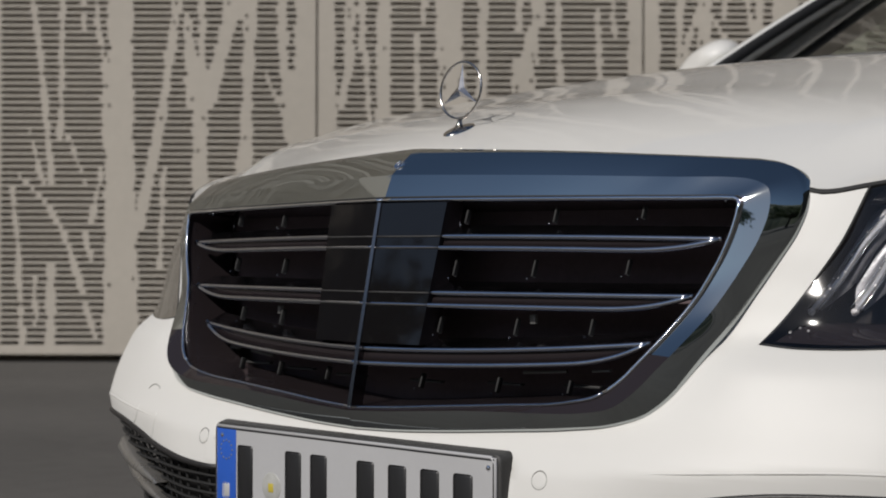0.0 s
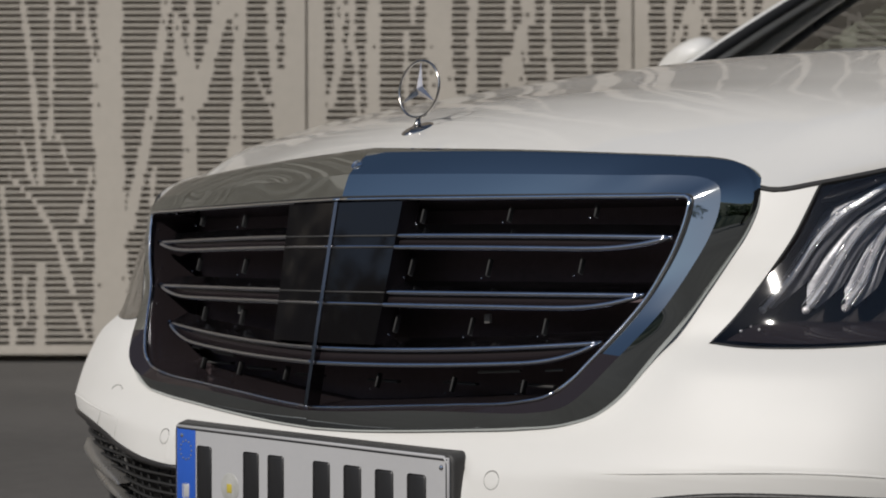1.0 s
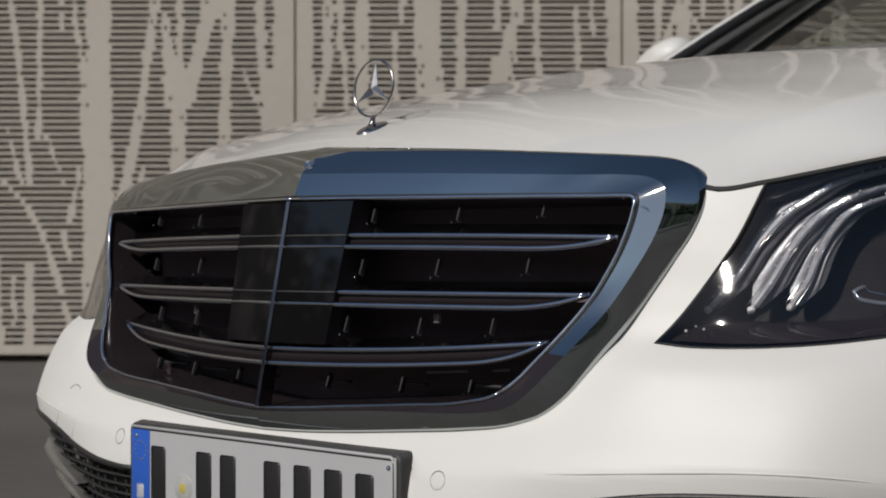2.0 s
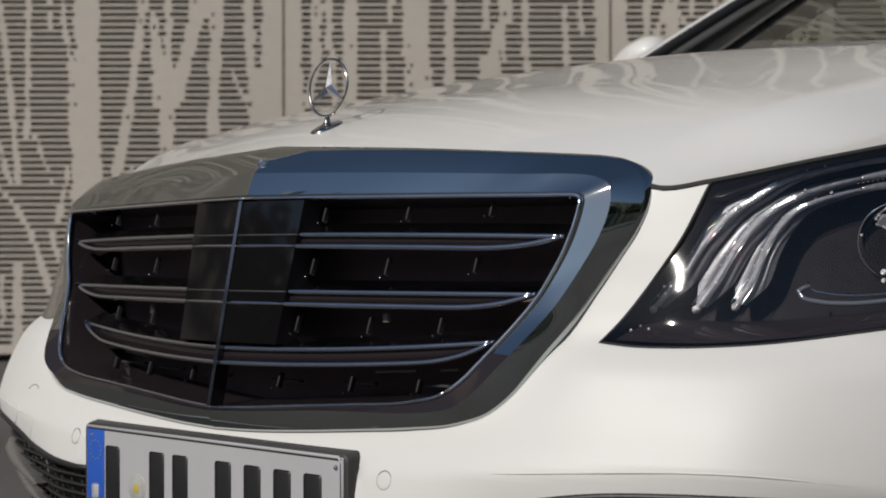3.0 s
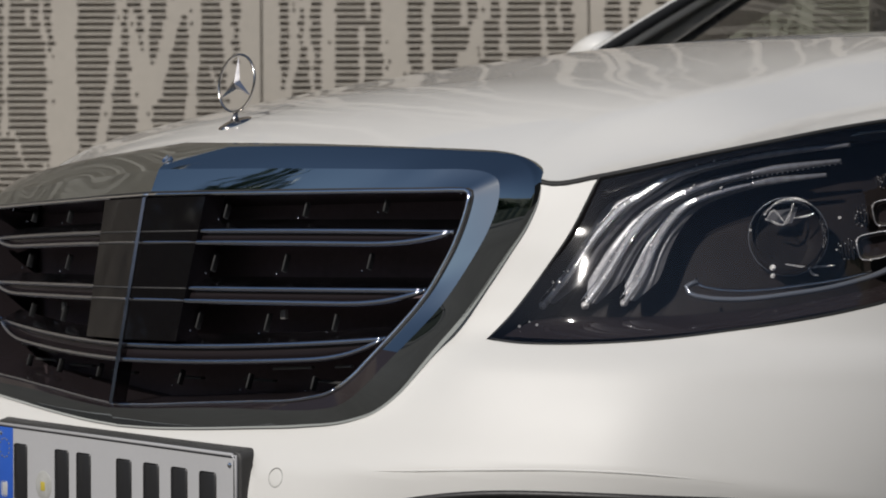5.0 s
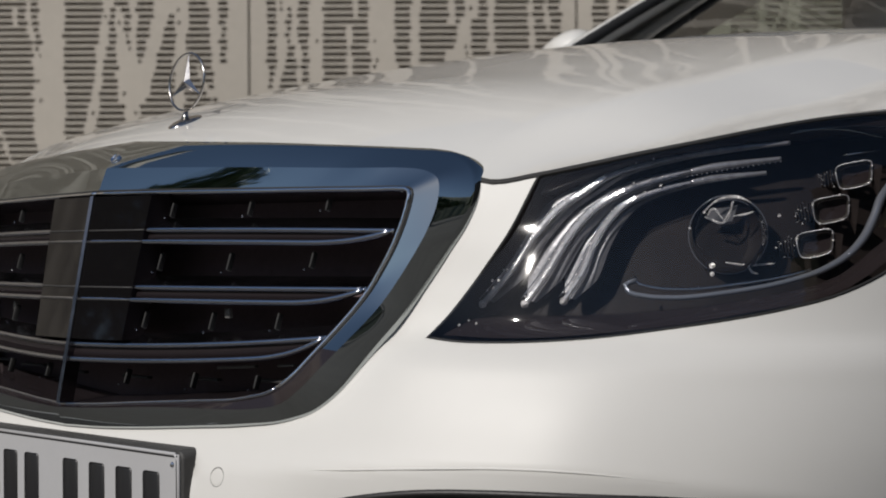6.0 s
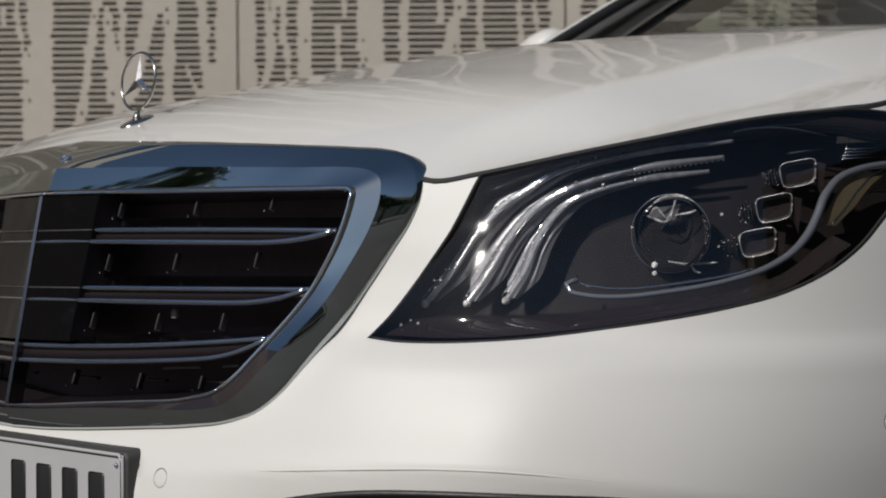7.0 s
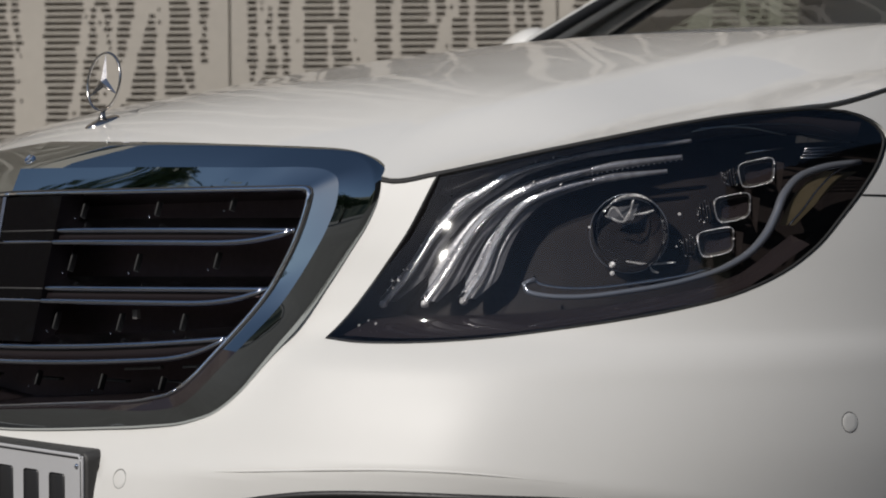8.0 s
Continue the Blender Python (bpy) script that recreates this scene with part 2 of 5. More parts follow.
# light stems of the cut-out pattern, placed to fit the camera's view, in centimetres: from (along, up) to (along, up),
# width at either end
TRUNKS_WEST = [
    (-178, 262, -178, 181, 14.0, 14.0), (-178, 181, -178, 122, 13.1, 14.9), (-178, 122, -177, -5, 14.9, 20.5),
    (-143, 225, -151, 165, 6.2, 4.4), (-151, 165, -155, 138, 3.7, 4.4), (-155, 138, -162, 100, 5.0, 5.6),
    (-162, 100, -169, 72, 5.6, 7.5), (-154, 106, -156, 50, 2.5, 1.9),
]
FORK_WEST = [
    (-134, 94, -134, 141, 8.7, 8.1), (-136, 141, -142, 193, 10.6, 3.1), (-133, 218, -133, 162, 2.8, 3.7),
    (-133, 162, -134, 138, 8.7, 9.3), (-130, 141, -124, 165, 7.5, 8.1), (-124, 165, -117, 190, 7.5, 8.7),
    (-117, 190, -115, 225, 9.9, 13.7), (-107, 225, -107, 181, 9.9, 7.5), (-107, 181, -108, 144, 6.8, 5.0),
    (-108, 144, -110, 97, 6.2, 8.7), (-98, 159, -88, 136, 2.2, 2.2), (-90, 218, -88, 165, 4.4, 5.0),
    (-88, 165, -85, 122, 4.4, 6.2),
]
TWIGS_WEST = [
    (-227, 206, -222, 169, 2.8, 2.8), (-222, 169, -218, 125, 2.8, 2.8), (-218, 125, -215, 97, 3.1, 2.8),
    (-210, 212, -210, 162, 2.8, 2.5), (-210, 162, -211, 122, 2.5, 2.5), (-198, 209, -198, 181, 1.6, 1.6),
    (-192, 209, -190, 178, 1.9, 2.5), (-190, 181, -187, 165, 2.5, 2.5), (-187, 169, -186, 119, 2.8, 3.1),
    (-228, 128, -220, 97, 1.6, 1.6), (-234, 103, -219, 88, 2.2, 2.8), (-219, 88, -209, 72, 3.1, 3.7),
]
ROOTS_WEST = [
    (-209, 72, -202, 50, 3.1, 3.1), (-202, 50, -191, 13, 3.1, 2.8), (-237, 97, -234, 60, 2.2, 2.8),
    (-234, 60, -231, 1, 2.8, 2.8), (-188, 106, -194, 75, 2.5, 2.8), (-225, 47, -224, 19, 2.2, 2.2),
    (-216, 54, -216, 10, 5.0, 4.4), (-197, 72, -194, 54, 2.5, 2.5), (-206, 124, -197, 97, 1.2, 1.2),
    (-174, 97, -172, 75, 4.4, 5.6),
]
MIDDLE = [
    (-71, 225, -71, 159, 21.1, 22.4), (-72, 159, -72, 106, 25.5, 28.0), (-52, 218, -52, 165, 5.0, 4.4),
    (-52, 165, -57, 138, 3.7, 4.4), (-45, 218, -45, 172, 4.4, 3.1), (-43, 172, -41, 134, 2.5, 2.5),
    (-33, 225, -33, 128, 6.8, 8.1), (-11, 212, -11, 184, 4.4, 2.8), (-15, 181, -14, 128, 2.5, 2.8),
    (3, 225, 3, 169, 14.3, 14.3), (3, 169, 7, 125, 13.1, 19.9),
]
MIDDLE_EAST = [
    (22, 218, 21, 144, 6.2, 4.4), (42, 218, 41, 181, 2.8, 3.7), (44, 169, 44, 131, 12.4, 13.1),
    (53, 225, 52, 184, 8.7, 7.5), (49, 184, 47, 165, 5.6, 9.3), (62, 218, 63, 181, 5.6, 3.1),
    (63, 181, 65, 144, 3.1, 3.7), (84, 212, 86, 150, 2.2, 3.7), (92, 212, 94, 178, 1.9, 1.9),
    (110, 231, 110, 122, 17.4, 18.0),
]
EAST = [
    (131, 218, 129, 153, 4.4, 3.7), (144, 218, 143, 153, 7.5, 8.1), (157, 218, 154, 187, 3.1, 2.5),
    (164, 218, 170, 181, 3.1, 2.8), (174, 218, 173, 181, 3.7, 4.4), (188, 225, 188, 153, 12.4, 13.7),
]


def grown_stems(u0, u1, z0, z1, seed):
    """Stems and twigs of the same kind for the panels past the ones listed."""
    rnd = random.Random(seed)
    out = []
    u = u0 + rnd.uniform(0.0, 0.2)
    while u < u1:
        w = rnd.choice([0.03, 0.05, 0.07, 0.13] if z0 < 1.5 else [0.02, 0.03, 0.05, 0.10])
        z, x = z0, u
        while z < z1:
            nz, nx = z + rnd.uniform(0.25, 0.6), x + rnd.uniform(-0.07, 0.07)
            out.append((x, z, nx, nz, w, w * rnd.uniform(0.8, 1.1)))
            if rnd.random() < 0.65:
                s = rnd.choice([-1, 1])
                out.append((nx, nz, nx + s * rnd.uniform(0.08, 0.3), nz + rnd.uniform(0.3, 0.8), w * 0.6, 0.015))
            z, x = nz, nx
        u += rnd.uniform(0.12, 0.32) if z0 < 1.5 else rnd.uniform(0.20, 0.48)
    return out


LISTED = [[v * 0.01 for v in s] for s in TRUNKS_WEST + FORK_WEST + TWIGS_WEST + ROOTS_WEST + MIDDLE + MIDDLE_EAST + EAST]
LISTED += grown_stems(-2.5, 2.1, 2.0, WALL_TOP, 7)


def facade_panel(u0, u1, stems, seed, top, near):
    """One sheet-metal panel: slots cut row by row wherever no stem stands, with real depth."""
    rnd = np.random.default_rng(seed)
    g = 0.006
    a, b = u0 + g, u1 - g
    us = np.arange(a, b, 0.004)
    rows = int((top - 0.14 - WALL_FOOT) / PITCH)
    verts, faces = [], []

    def quad(*q):
        n = len(verts)
        verts.extend(q)
        faces.append((n, n + 1, n + 2, n + 3))

    def face(x0, x1, z0, z1):
        quad(wall_point(x0, z0), wall_point(x1, z0), wall_point(x1, z1), wall_point(x0, z1))

    deep = 0.026
    last = WALL_FOOT
    st = np.array(stems)
    lo, hi = np.minimum(st[:, 1], st[:, 3]), np.maximum(st[:, 1], st[:, 3])
    for r in range(rows):
        zc = WALL_FOOT + 0.063 + r * PITCH
        z0, z1 = zc - SLOT / 2, zc + SLOT / 2
        face(a, b, last, z0)
        last = z1
        solid = np.zeros(len(us), bool)
        for x0, s0, x1, s1, w0, w1 in st[(lo <= zc) & (hi >= zc)]:
            f = (zc - s0) / (s1 - s0) if abs(s1 - s0) > 1e-6 else 0.5
            c, w = x0 + (x1 - x0) * f, w0 + (w1 - w0) * f
            solid |= abs(us - c - rnd.normal(0, 0.003)) < w / 2 + rnd.normal(0, 0.004) - 0.001
        solid[us < a + 0.05] = True
        solid[us > b - 0.05] = True
        edge = np.flatnonzero(np.diff(solid.astype(int))) + 1
        # ragged slot ends are cut only where the camera looks
        in_sight = near and zc < 2.4
        if in_sight:
            # stray dots beyond the slots' ends
            for i in edge[rnd.random(len(edge)) < 0.07]:
                step = 1 if solid[i] else -1
                i0 = i + step * rnd.integers(3, 7)
                i1 = i0 + step * rnd.integers(3, 6)
                lo_i, hi_i = min(i0, i1), max(i0, i1)
                if lo_i > 16 and hi_i < len(us) - 16 and solid[lo_i - 3:hi_i + 4].all():
                    solid[lo_i:hi_i] = False
            edge = np.flatnonzero(np.diff(solid.astype(int))) + 1
        cuts = np.concatenate([[0], edge, [len(us) - 1]])
        for i, j in zip(cuts[:-1], cuts[1:]):
            x0, x1 = us[i], us[j]
            if i == 0:
                x0 = a
            if j == len(us) - 1:
                x1 = b
            if solid[i] or x1 - x0 < 0.011:
                face(x0, x1, z0, z1)
                continue
            if in_sight:
                # slots with tapered ends
                e0, e1 = (min(0.006, 0.3 * (x1 - x0)) * rnd.uniform(0.3, 1.2) for _ in range(2))
                m0, m1 = (zc + rnd.normal(0, 0.002) for _ in range(2))
                ring = ((x0, m0), (x0 + e0, z0), (x1 - e1, z0), (x1, m1), (x1 - e1, z1), (x0 + e0, z1))
                for three in (((x0, z0), ring[1], ring[0]), (ring[2], (x1, z0), ring[3]), ((x1, z1), ring[4], ring[3]), (ring[5], (x0, z1), ring[0])):
                    n = len(verts)
                    verts.extend(wall_point(*q) for q in three)
                    faces.append((n, n + 1, n + 2))
            else:
                ring = ((x0, z0), (x1, z0), (x1, z1), (x0, z1))
            for p, q in zip(ring, ring[1:] + ring[:1]):
                quad(wall_point(*p), wall_point(*q), wall_point(*q, deep), wall_point(*p, deep))
    face(a, b, last, top)
    for p, q in (((a, WALL_FOOT), (b, WALL_FOOT)), ((b, WALL_FOOT), (b, top)), ((b, top), (a, top)), ((a, top), (a, WALL_FOOT))):
        quad(wall_point(*p), wall_point(*q), wall_point(*q, deep), wall_point(*p, deep))
    return from_lists("panel", verts, faces)


def facade():
    """The screen wall: a dark backing wall with a row of cut-out panels before it."""
    first, last = -20, 5
    u0, u1 = -0.696 + PANEL_W * (first - 0), -0.696 + PANEL_W * (last + 1)
    bm = bmesh.new()
    rows = [wall_point(u0, 0, 0.16), wall_point(u1, 0, 0.16), wall_point(u1, 0, 0.5), wall_point(u0, 0, 0.5)]
    low = [bm.verts.new(q) for q in rows]
    top = [bm.verts.new(q + Vector((0, 0, WALL_TOP))) for q in rows]
    bm.faces.new(low)
    bm.faces.new(top)
    for i in range(4):
        bm.faces.new((low[i], low[(i + 1) % 4], top[(i + 1) % 4], top[i]))
    wall = part("wall_facade", bm, VOID, smooth=False)
    tagged(wall, "pale beige metal screen wall with slots cut in a tree pattern", "wall", kind="structure")
    # unseen plain block above the far stretch of the wall, added for the chrome to mirror
    end = -0.696 - PANEL_W * 4
    rows = [wall_point(u0, 0, 0.02), wall_point(end, 0, 0.02), wall_point(end, 0, 0.5), wall_point(u0, 0, 0.5)]
    bm = bmesh.new()
    low, top = [[bm.verts.new(q + Vector((0, 0, z))) for q in rows] for z in (WALL_TOP + 0.004, 10.3)]
    bm.faces.new(low), bm.faces.new(top)
    for i in range(4):
        bm.faces.new((low[i], low[(i + 1) % 4], top[(i + 1) % 4], top[i]))
    part("mirrored_block", bm, FACADE, wall, smooth=False)
    for k in range(first, last + 1):
        a = -0.696 + PANEL_W * k
        listed = -1 <= k <= 1
        stems = LISTED if listed else grown_stems(a, a + PANEL_W, WALL_FOOT, 2.2, 40 + k) + grown_stems(a, a + PANEL_W, 2.0, WALL_TOP, 70 + k)
        if k == -1:
            stems = stems + grown_stems(a, -2.47, WALL_FOOT, WALL_TOP, 3)
        if k == 1:
            stems = stems + grown_stems(2.0, a + PANEL_W, WALL_FOOT, WALL_TOP, 4) + grown_stems(1.15, 2.0, WALL_FOOT, 1.4, 5)
        part("panel", facade_panel(a, a + PANEL_W, stems, 100 + k, WALL_TOP, -2 <= k <= 2), FACADE, wall, smooth=False)


facade()


# ---- the car's surfaces ----
# x across, y towards the tail, z up
Z_K = (0.14, 0.20, 0.30, 0.34, 0.38, 0.42, 0.45, 0.475, 0.497, 0.55, 0.60, 0.663, 0.75, 0.85)
A_K = (0.93, 0.952, 0.972, 0.9765, 0.979, 0.978, 0.976, 0.974, 0.972, 0.967, 0.962, 0.953, 0.930, 0.885)
N_K = (3.1, 3.3, 3.72, 3.84, 3.9, 3.8, 3.65, 3.55, 3.45, 3.3, 3.15, 2.9, 2.6, 2.4)
Y_K = (0.00, -0.028, -0.040, -0.0285, -0.0115, 0.006, 0.0235, 0.0415, 0.0578, 0.0765, 0.088, 0.105, 0.145, 0.21)
POW, TURN_Y = 2.75, 0.95
LINE_X, LINE_Z = (0.0, 0.3, 0.42, 0.48, 0.54, 0.60, 0.66, 0.72, 0.78, 0.84, 0.98), (0.338, 0.347, 0.357, 0.361, 0.3655, 0.3695, 0.372, 0.371, 0.363, 0.349, 0.30)
CORNER_Z, CORNER = (0.10, 0.30, 0.36, 0.45, 0.482, 0.497, 0.60), (0.0, 0.2, 1.0, 1.0, 0.45, 0.0, 0.0)
SHELF_Z, SHELF = (0.30, 0.38, 0.42, 0.45, 0.470, 0.485, 0.497, 0.51, 0.60), (0.0, 0.0, 0.0026, 0.0072, 0.0106, 0.0072, 0.0010, 0.0, 0.0)


def plan(z):
    a, n, ya = spline(Z_K, A_K, z), spline(Z_K, N_K, z), spline(Z_K, Y_K, z)
    return a, (TURN_Y - ya) / (1 - (0.53 / a) ** n) ** (1 / POW), n


def crease_z(x):
    return spline(LINE_X, LINE_Z, x)


def tuck(x, z):
    """The lower edge of the bumper turns in below a crease."""
    x = np.abs(x)
    zc = crease_z(x)
    # and steps back behind the number plate
    plate = np.clip((0.275 - x) / 0.02, 0, 1) * np.clip((0.362 - z) / 0.012, 0, 1)
    # the skin stands proud below the headlamp, under a soft shelf
    f = np.clip((x - 0.45) / 0.09, 0, 1)
    shelf = spline(SHELF_Z, SHELF, z) * f * f * (3 - 2 * f)
    # and turns the corner more tightly than its plan
    corner = 0.0065 * np.exp(-((x - 0.72) / 0.06) ** 2) * spline(CORNER_Z, CORNER, z)
    return 0.48 * np.clip(zc - z, 0, 0.10) * (0.5 + 0.5 * np.clip((x - 0.36) / 0.12, 0, 1)) + 0.022 * plate - shelf - corner


def front_y(x, z):
    a, b, n = plan(z)
    return TURN_Y - b * np.clip(1 - (np.abs(x) / a) ** n, 0, 1) ** (1 / POW) + tuck(x, z)


def front_at(phi, z, inward=0.0):
    """The nose by the angle round its plan and the height."""
    phi, z = np.asarray(phi, float), np.asarray(z, float)
    a, b, n = plan(z)
    s, c = np.abs(np.sin(phi)), np.maximum(np.cos(phi), 0)
    lo, hi = np.full(phi.shape, 0.3), np.full(phi.shape, 1.7)
    for _ in range(36):
        m = (lo + hi) / 2
        out = (m * s / a) ** n + (m * c / b) ** POW > 1
        hi, lo = np.where(out, m, hi), np.where(out, lo, m)
    x, y = lo * np.sin(phi), TURN_Y - lo * c
    return np.stack([x * (1 - inward), y + tuck(x, z) + inward * c, z], -1)


def angle_of(x, z):
    x, z = np.asarray(x, float), np.asarray(z, float)
    return np.arctan2(x, TURN_Y - (front_y(x, z) - tuck(x, z)))


def mapped(points):
    """Outline points (x, z) as (angle, z)."""
    p = np.asarray(points, float)
    return np.stack([angle_of(p[:, 0], p[:, 1]), p[:, 1]], 1)


def front_normal(x, z):
    e = 0.004
    dx = (front_y(x + e, z) - front_y(x - e, z)) / (2 * e)
    dz = (front_y(x, z + e) - front_y(x, z - e)) / (2 * e)
    return Vector((float(dx), -1.0, float(dz))).normalized()


def on_front(x, z, proud=0.0):
    return Vector((x, float(front_y(x, z)), z)) + front_normal(x, z) * proud


H_Y, H_Z = (0.03, 0.05, 0.131, 0.25, 0.45, 0.8, 1.2, 1.6), (0.705, 0.7169, 0.7558, 0.7914, 0.8312, 0.9011, 0.9339, 0.942)
K_Y, K_K = (0.03, 0.10, 0.25, 0.45, 0.8, 1.4, 1.6), (0.29, 0.2856, 0.152, 0.082, 0.068, 0.07, 0.07)


# the crease along the hood, as (y, x)
CREASE_Y, CREASE_X = (0.0, 0.2, 0.26, 0.31, 0.38, 0.45, 0.53, 0.61, 0.69, 0.81, 1.2, 1.6), (0.47, 0.545, 0.577, 0.600, 0.624, 0.646, 0.669, 0.692, 0.711, 0.732, 0.775, 0.79)


def hood_base(x, y):
    x = np.abs(x)
    d = x - spline(CREASE_Y, CREASE_X, y)
    d = 0.003 * np.log1p(np.exp(np.clip(d / 0.003, -40, 40)))
    f = np.clip((y - 0.08) / 0.17, 0, 1)
    return spline(H_Y, H_Z, y) - spline(K_Y, K_K, y) * x * x - 0.31 * d * f * f * (3 - 2 * f) - 0.02 * d * d


# the hood's lower edge beside the grille and over the headlamp, as (x, z)
KNOT_X = np.array([0.46, 0.52, 0.553, 0.611, 0.646, 0.691, 0.751, 0.787, 0.819, 0.861, 0.90, 0.95])
KNOT_Z = np.array([0.6995, 0.684, 0.6645, 0.6695, 0.6775, 0.6895, 0.7065, 0.7185, 0.7285, 0.7385, 0.75, 0.78])
EDGE_X = np.linspace(0.46, 0.95, 99)
EDGE_Z = spline(KNOT_X, KNOT_Z, EDGE_X)
EDGE_Y = front_y(EDGE_X, EDGE_Z)
EDGE_FIX = (EDGE_Z - hood_base(EDGE_X, EDGE_Y)) * np.clip((EDGE_X - 0.52) / 0.033, 0, 1) * np.clip((0.90 - EDGE_X) / 0.039, 0, 1)


def hood_z(x, y):
    a = np.abs(x)
    return hood_base(x, y) + spline(EDGE_X, EDGE_FIX, a) * np.exp(-np.clip(y - spline(EDGE_X, EDGE_Y, a), 0, 1) / 0.10)


def hood_edge(phi):
    """Where the hood meets the nose: the height, by the angle."""
    lo, hi = np.full(np.shape(phi), 0.55), np.full(np.shape(phi), 0.86)
    for _ in range(34):
        m = (lo + hi) / 2
        p = front_at(phi, m)
        above = m > hood_z(p[..., 0], p[..., 1])
        hi, lo = np.where(above, m, hi), np.where(above, lo, m)
    return lo


def grille_y(x, z):
    x = abs(x)
    return 0.11 * x + 0.04 * x * x + 0.2 * (z - 0.66)


# outlines on the nose, as (x, z), one half
FRAME_OUT = [[(0, 0.727), (0.12, 0.721), (0.25, 0.714), (0.40, 0.704)],
             [(0.40, 0.704), (0.47, 0.699), (0.50, 0.6962), (0.522, 0.6915), (0.538, 0.6835), (0.548, 0.673), (0.5535, 0.660), (0.555, 0.645), (0.549, 0.617), (0.531, 0.580), (0.507, 0.537)],
             [(0.507, 0.537), (0.484, 0.490), (0.466, 0.454), (0.452, 0.433), (0.433, 0.4165), (0.403, 0.406), (0.335, 0.396), (0.254, 0.389)],
             [(0.254, 0.389), (0.153, 0.381), (0.071, 0.376), (0, 0.374)]]
FRAME_IN = [[(0, 0.660), (0.12, 0.659), (0.24, 0.6575), (0.36, 0.656)],
            [(0.36, 0.656), (0.45, 0.6545), (0.486, 0.654), (0.4955, 0.6532), (0.4995, 0.6500), (0.4998, 0.643), (0.497, 0.625), (0.489, 0.597), (0.472, 0.56), (0.455, 0.528)],
            [(0.455, 0.528), (0.428, 0.487), (0.407, 0.460), (0.393, 0.447), (0.374, 0.436), (0.342, 0.4285), (0.234, 0.418)],
            [(0.234, 0.418), (0.139, 0.411), (0.06, 0.405), (0, 0.402)]]
LAMP = [(0.530, 0.497), (0.566, 0.4935), (0.605, 0.493), (0.638, 0.494), (0.697, 0.499), (0.750, 0.508), (0.789, 0.516), (0.824, 0.526), (0.855, 0.540),
        (0.876, 0.560), (0.890, 0.586), (0.898, 0.618), (0.903, 0.648), (0.904, 0.685), (0.900, 0.708), (0.890, 0.724), (0.877, 0.733), (0.860, 0.735)]
LAMP_TOP = [(0.860, 0.735), (0.819, 0.727), (0.787, 0.717), (0.751, 0.704), (0.691, 0.687), (0.646, 0.675), (0.611, 0.667)]
LAMP_INNER = [(0.611, 0.667), (0.605, 0.642), (0.594, 0.607), (0.573, 0.566), (0.549, 0.525), (0.530, 0.497)]


def half(segments, counts):
    return np.concatenate([smooth_path(s, c)[:-1] for s, c in zip(segments, counts)] + [np.array([segments[-1][-1]], float)])


def mirror(points):
    p = np.array(points, float)
    p[:, 0] *= -1
    return p


def eased(points, first, last, times):
    """Rounds the joint of two stretches of an outline."""
    p = np.array(points)
    for _ in range(times):
        p[first:last] = (p[first - 1:last - 1] + 2 * p[first:last] + p[first + 1:last + 1]) / 4
    return p


OUT_HALF, IN_HALF = (eased(half(f, (24, 50, 36, 24)), 63, 83, 25) for f in (FRAME_OUT, FRAME_IN))


def top_of_nose(x):
    z = 0.7
    for _ in range(8):
        z = float(hood_edge(angle_of(np.array([x]), np.array([z])))[0])
    return z


LAMP_TOP = [LAMP_TOP[0]] + [(x, top_of_nose(x) - 0.003) for x, z in LAMP_TOP[1:]]
LAMP_INNER = [LAMP_TOP[-1]] + LAMP_INNER[1:]
LAMP_LOOP = half([LAMP, LAMP_TOP, LAMP_INNER], (70, 36, 24))[:-1]
INTAKE = [(0.0, 0.300), (0.2, 0.303), (0.337, 0.307), (0.394, 0.313), (0.455, 0.322), (0.51, 0.334), (0.57, 0.343), (0.65, 0.347), (0.74, 0.346), (0.80, 0.342), (0.86, 0.330), (0.885, 0.29), (0.87, 0.24), (0.80, 0.20), (0.5, 0.185), (0.0, 0.183)]
INTAKE_HALF = smooth_path(INTAKE, 90)
WHEEL_Y, WHEEL_Z, ARCH_R = 0.86, 0.345, 0.385
REAR_Y = WHEEL_Y + 3.1


def arch(side, centre_y):
    an = np.linspace(0, 2 * np.pi, 60, endpoint=False)
    y, z = centre_y + ARCH_R * np.cos(an), WHEEL_Z + ARCH_R * np.sin(an)
    return np.stack([side * np.arctan2(0.965, TURN_Y - y), z], 1)


car = tagged(new("car"), "white luxury saloon with a chrome radiator grille, parked on asphalt", "car")


def nose():
    """The painted nose: bumper and wing fronts in one skin, with its openings."""
    ph = np.linspace(-np.pi / 2, np.pi / 2, 240)
    top = np.stack([ph, hood_edge(ph) - 0.005], 1)
    low = np.stack([ph[::-1], np.full(240, 0.155)], 1)
    inner = OUT_HALF * 1.0
    inner[:, 1] = 0.55 + (inner[:, 1] - 0.55) * 0.985
    inner[:, 0] *= 0.99
    grille_hole = np.concatenate([inner, mirror(inner)[::-1][1:-1]])
    # the grille's opening reaches up to the hood
    mid = LAMP_LOOP.mean(0)
    lamp = mid + (LAMP_LOOP - mid) * 1.010
    holes = [mapped(grille_hole), mapped(lamp), mapped(mirror(lamp)), mapped(np.concatenate([INTAKE_HALF, mirror(INTAKE_HALF)[::-1][1:-1]])), arch(1, WHEEL_Y), arch(-1, WHEEL_Y)]
    me = sheet("bumper", np.concatenate([top, low]), holes, (0.014, 0.007), front_at, lip=0.004)
    part("bumper", me, DIMMED_PAINT, car, "white painted bumper skin")


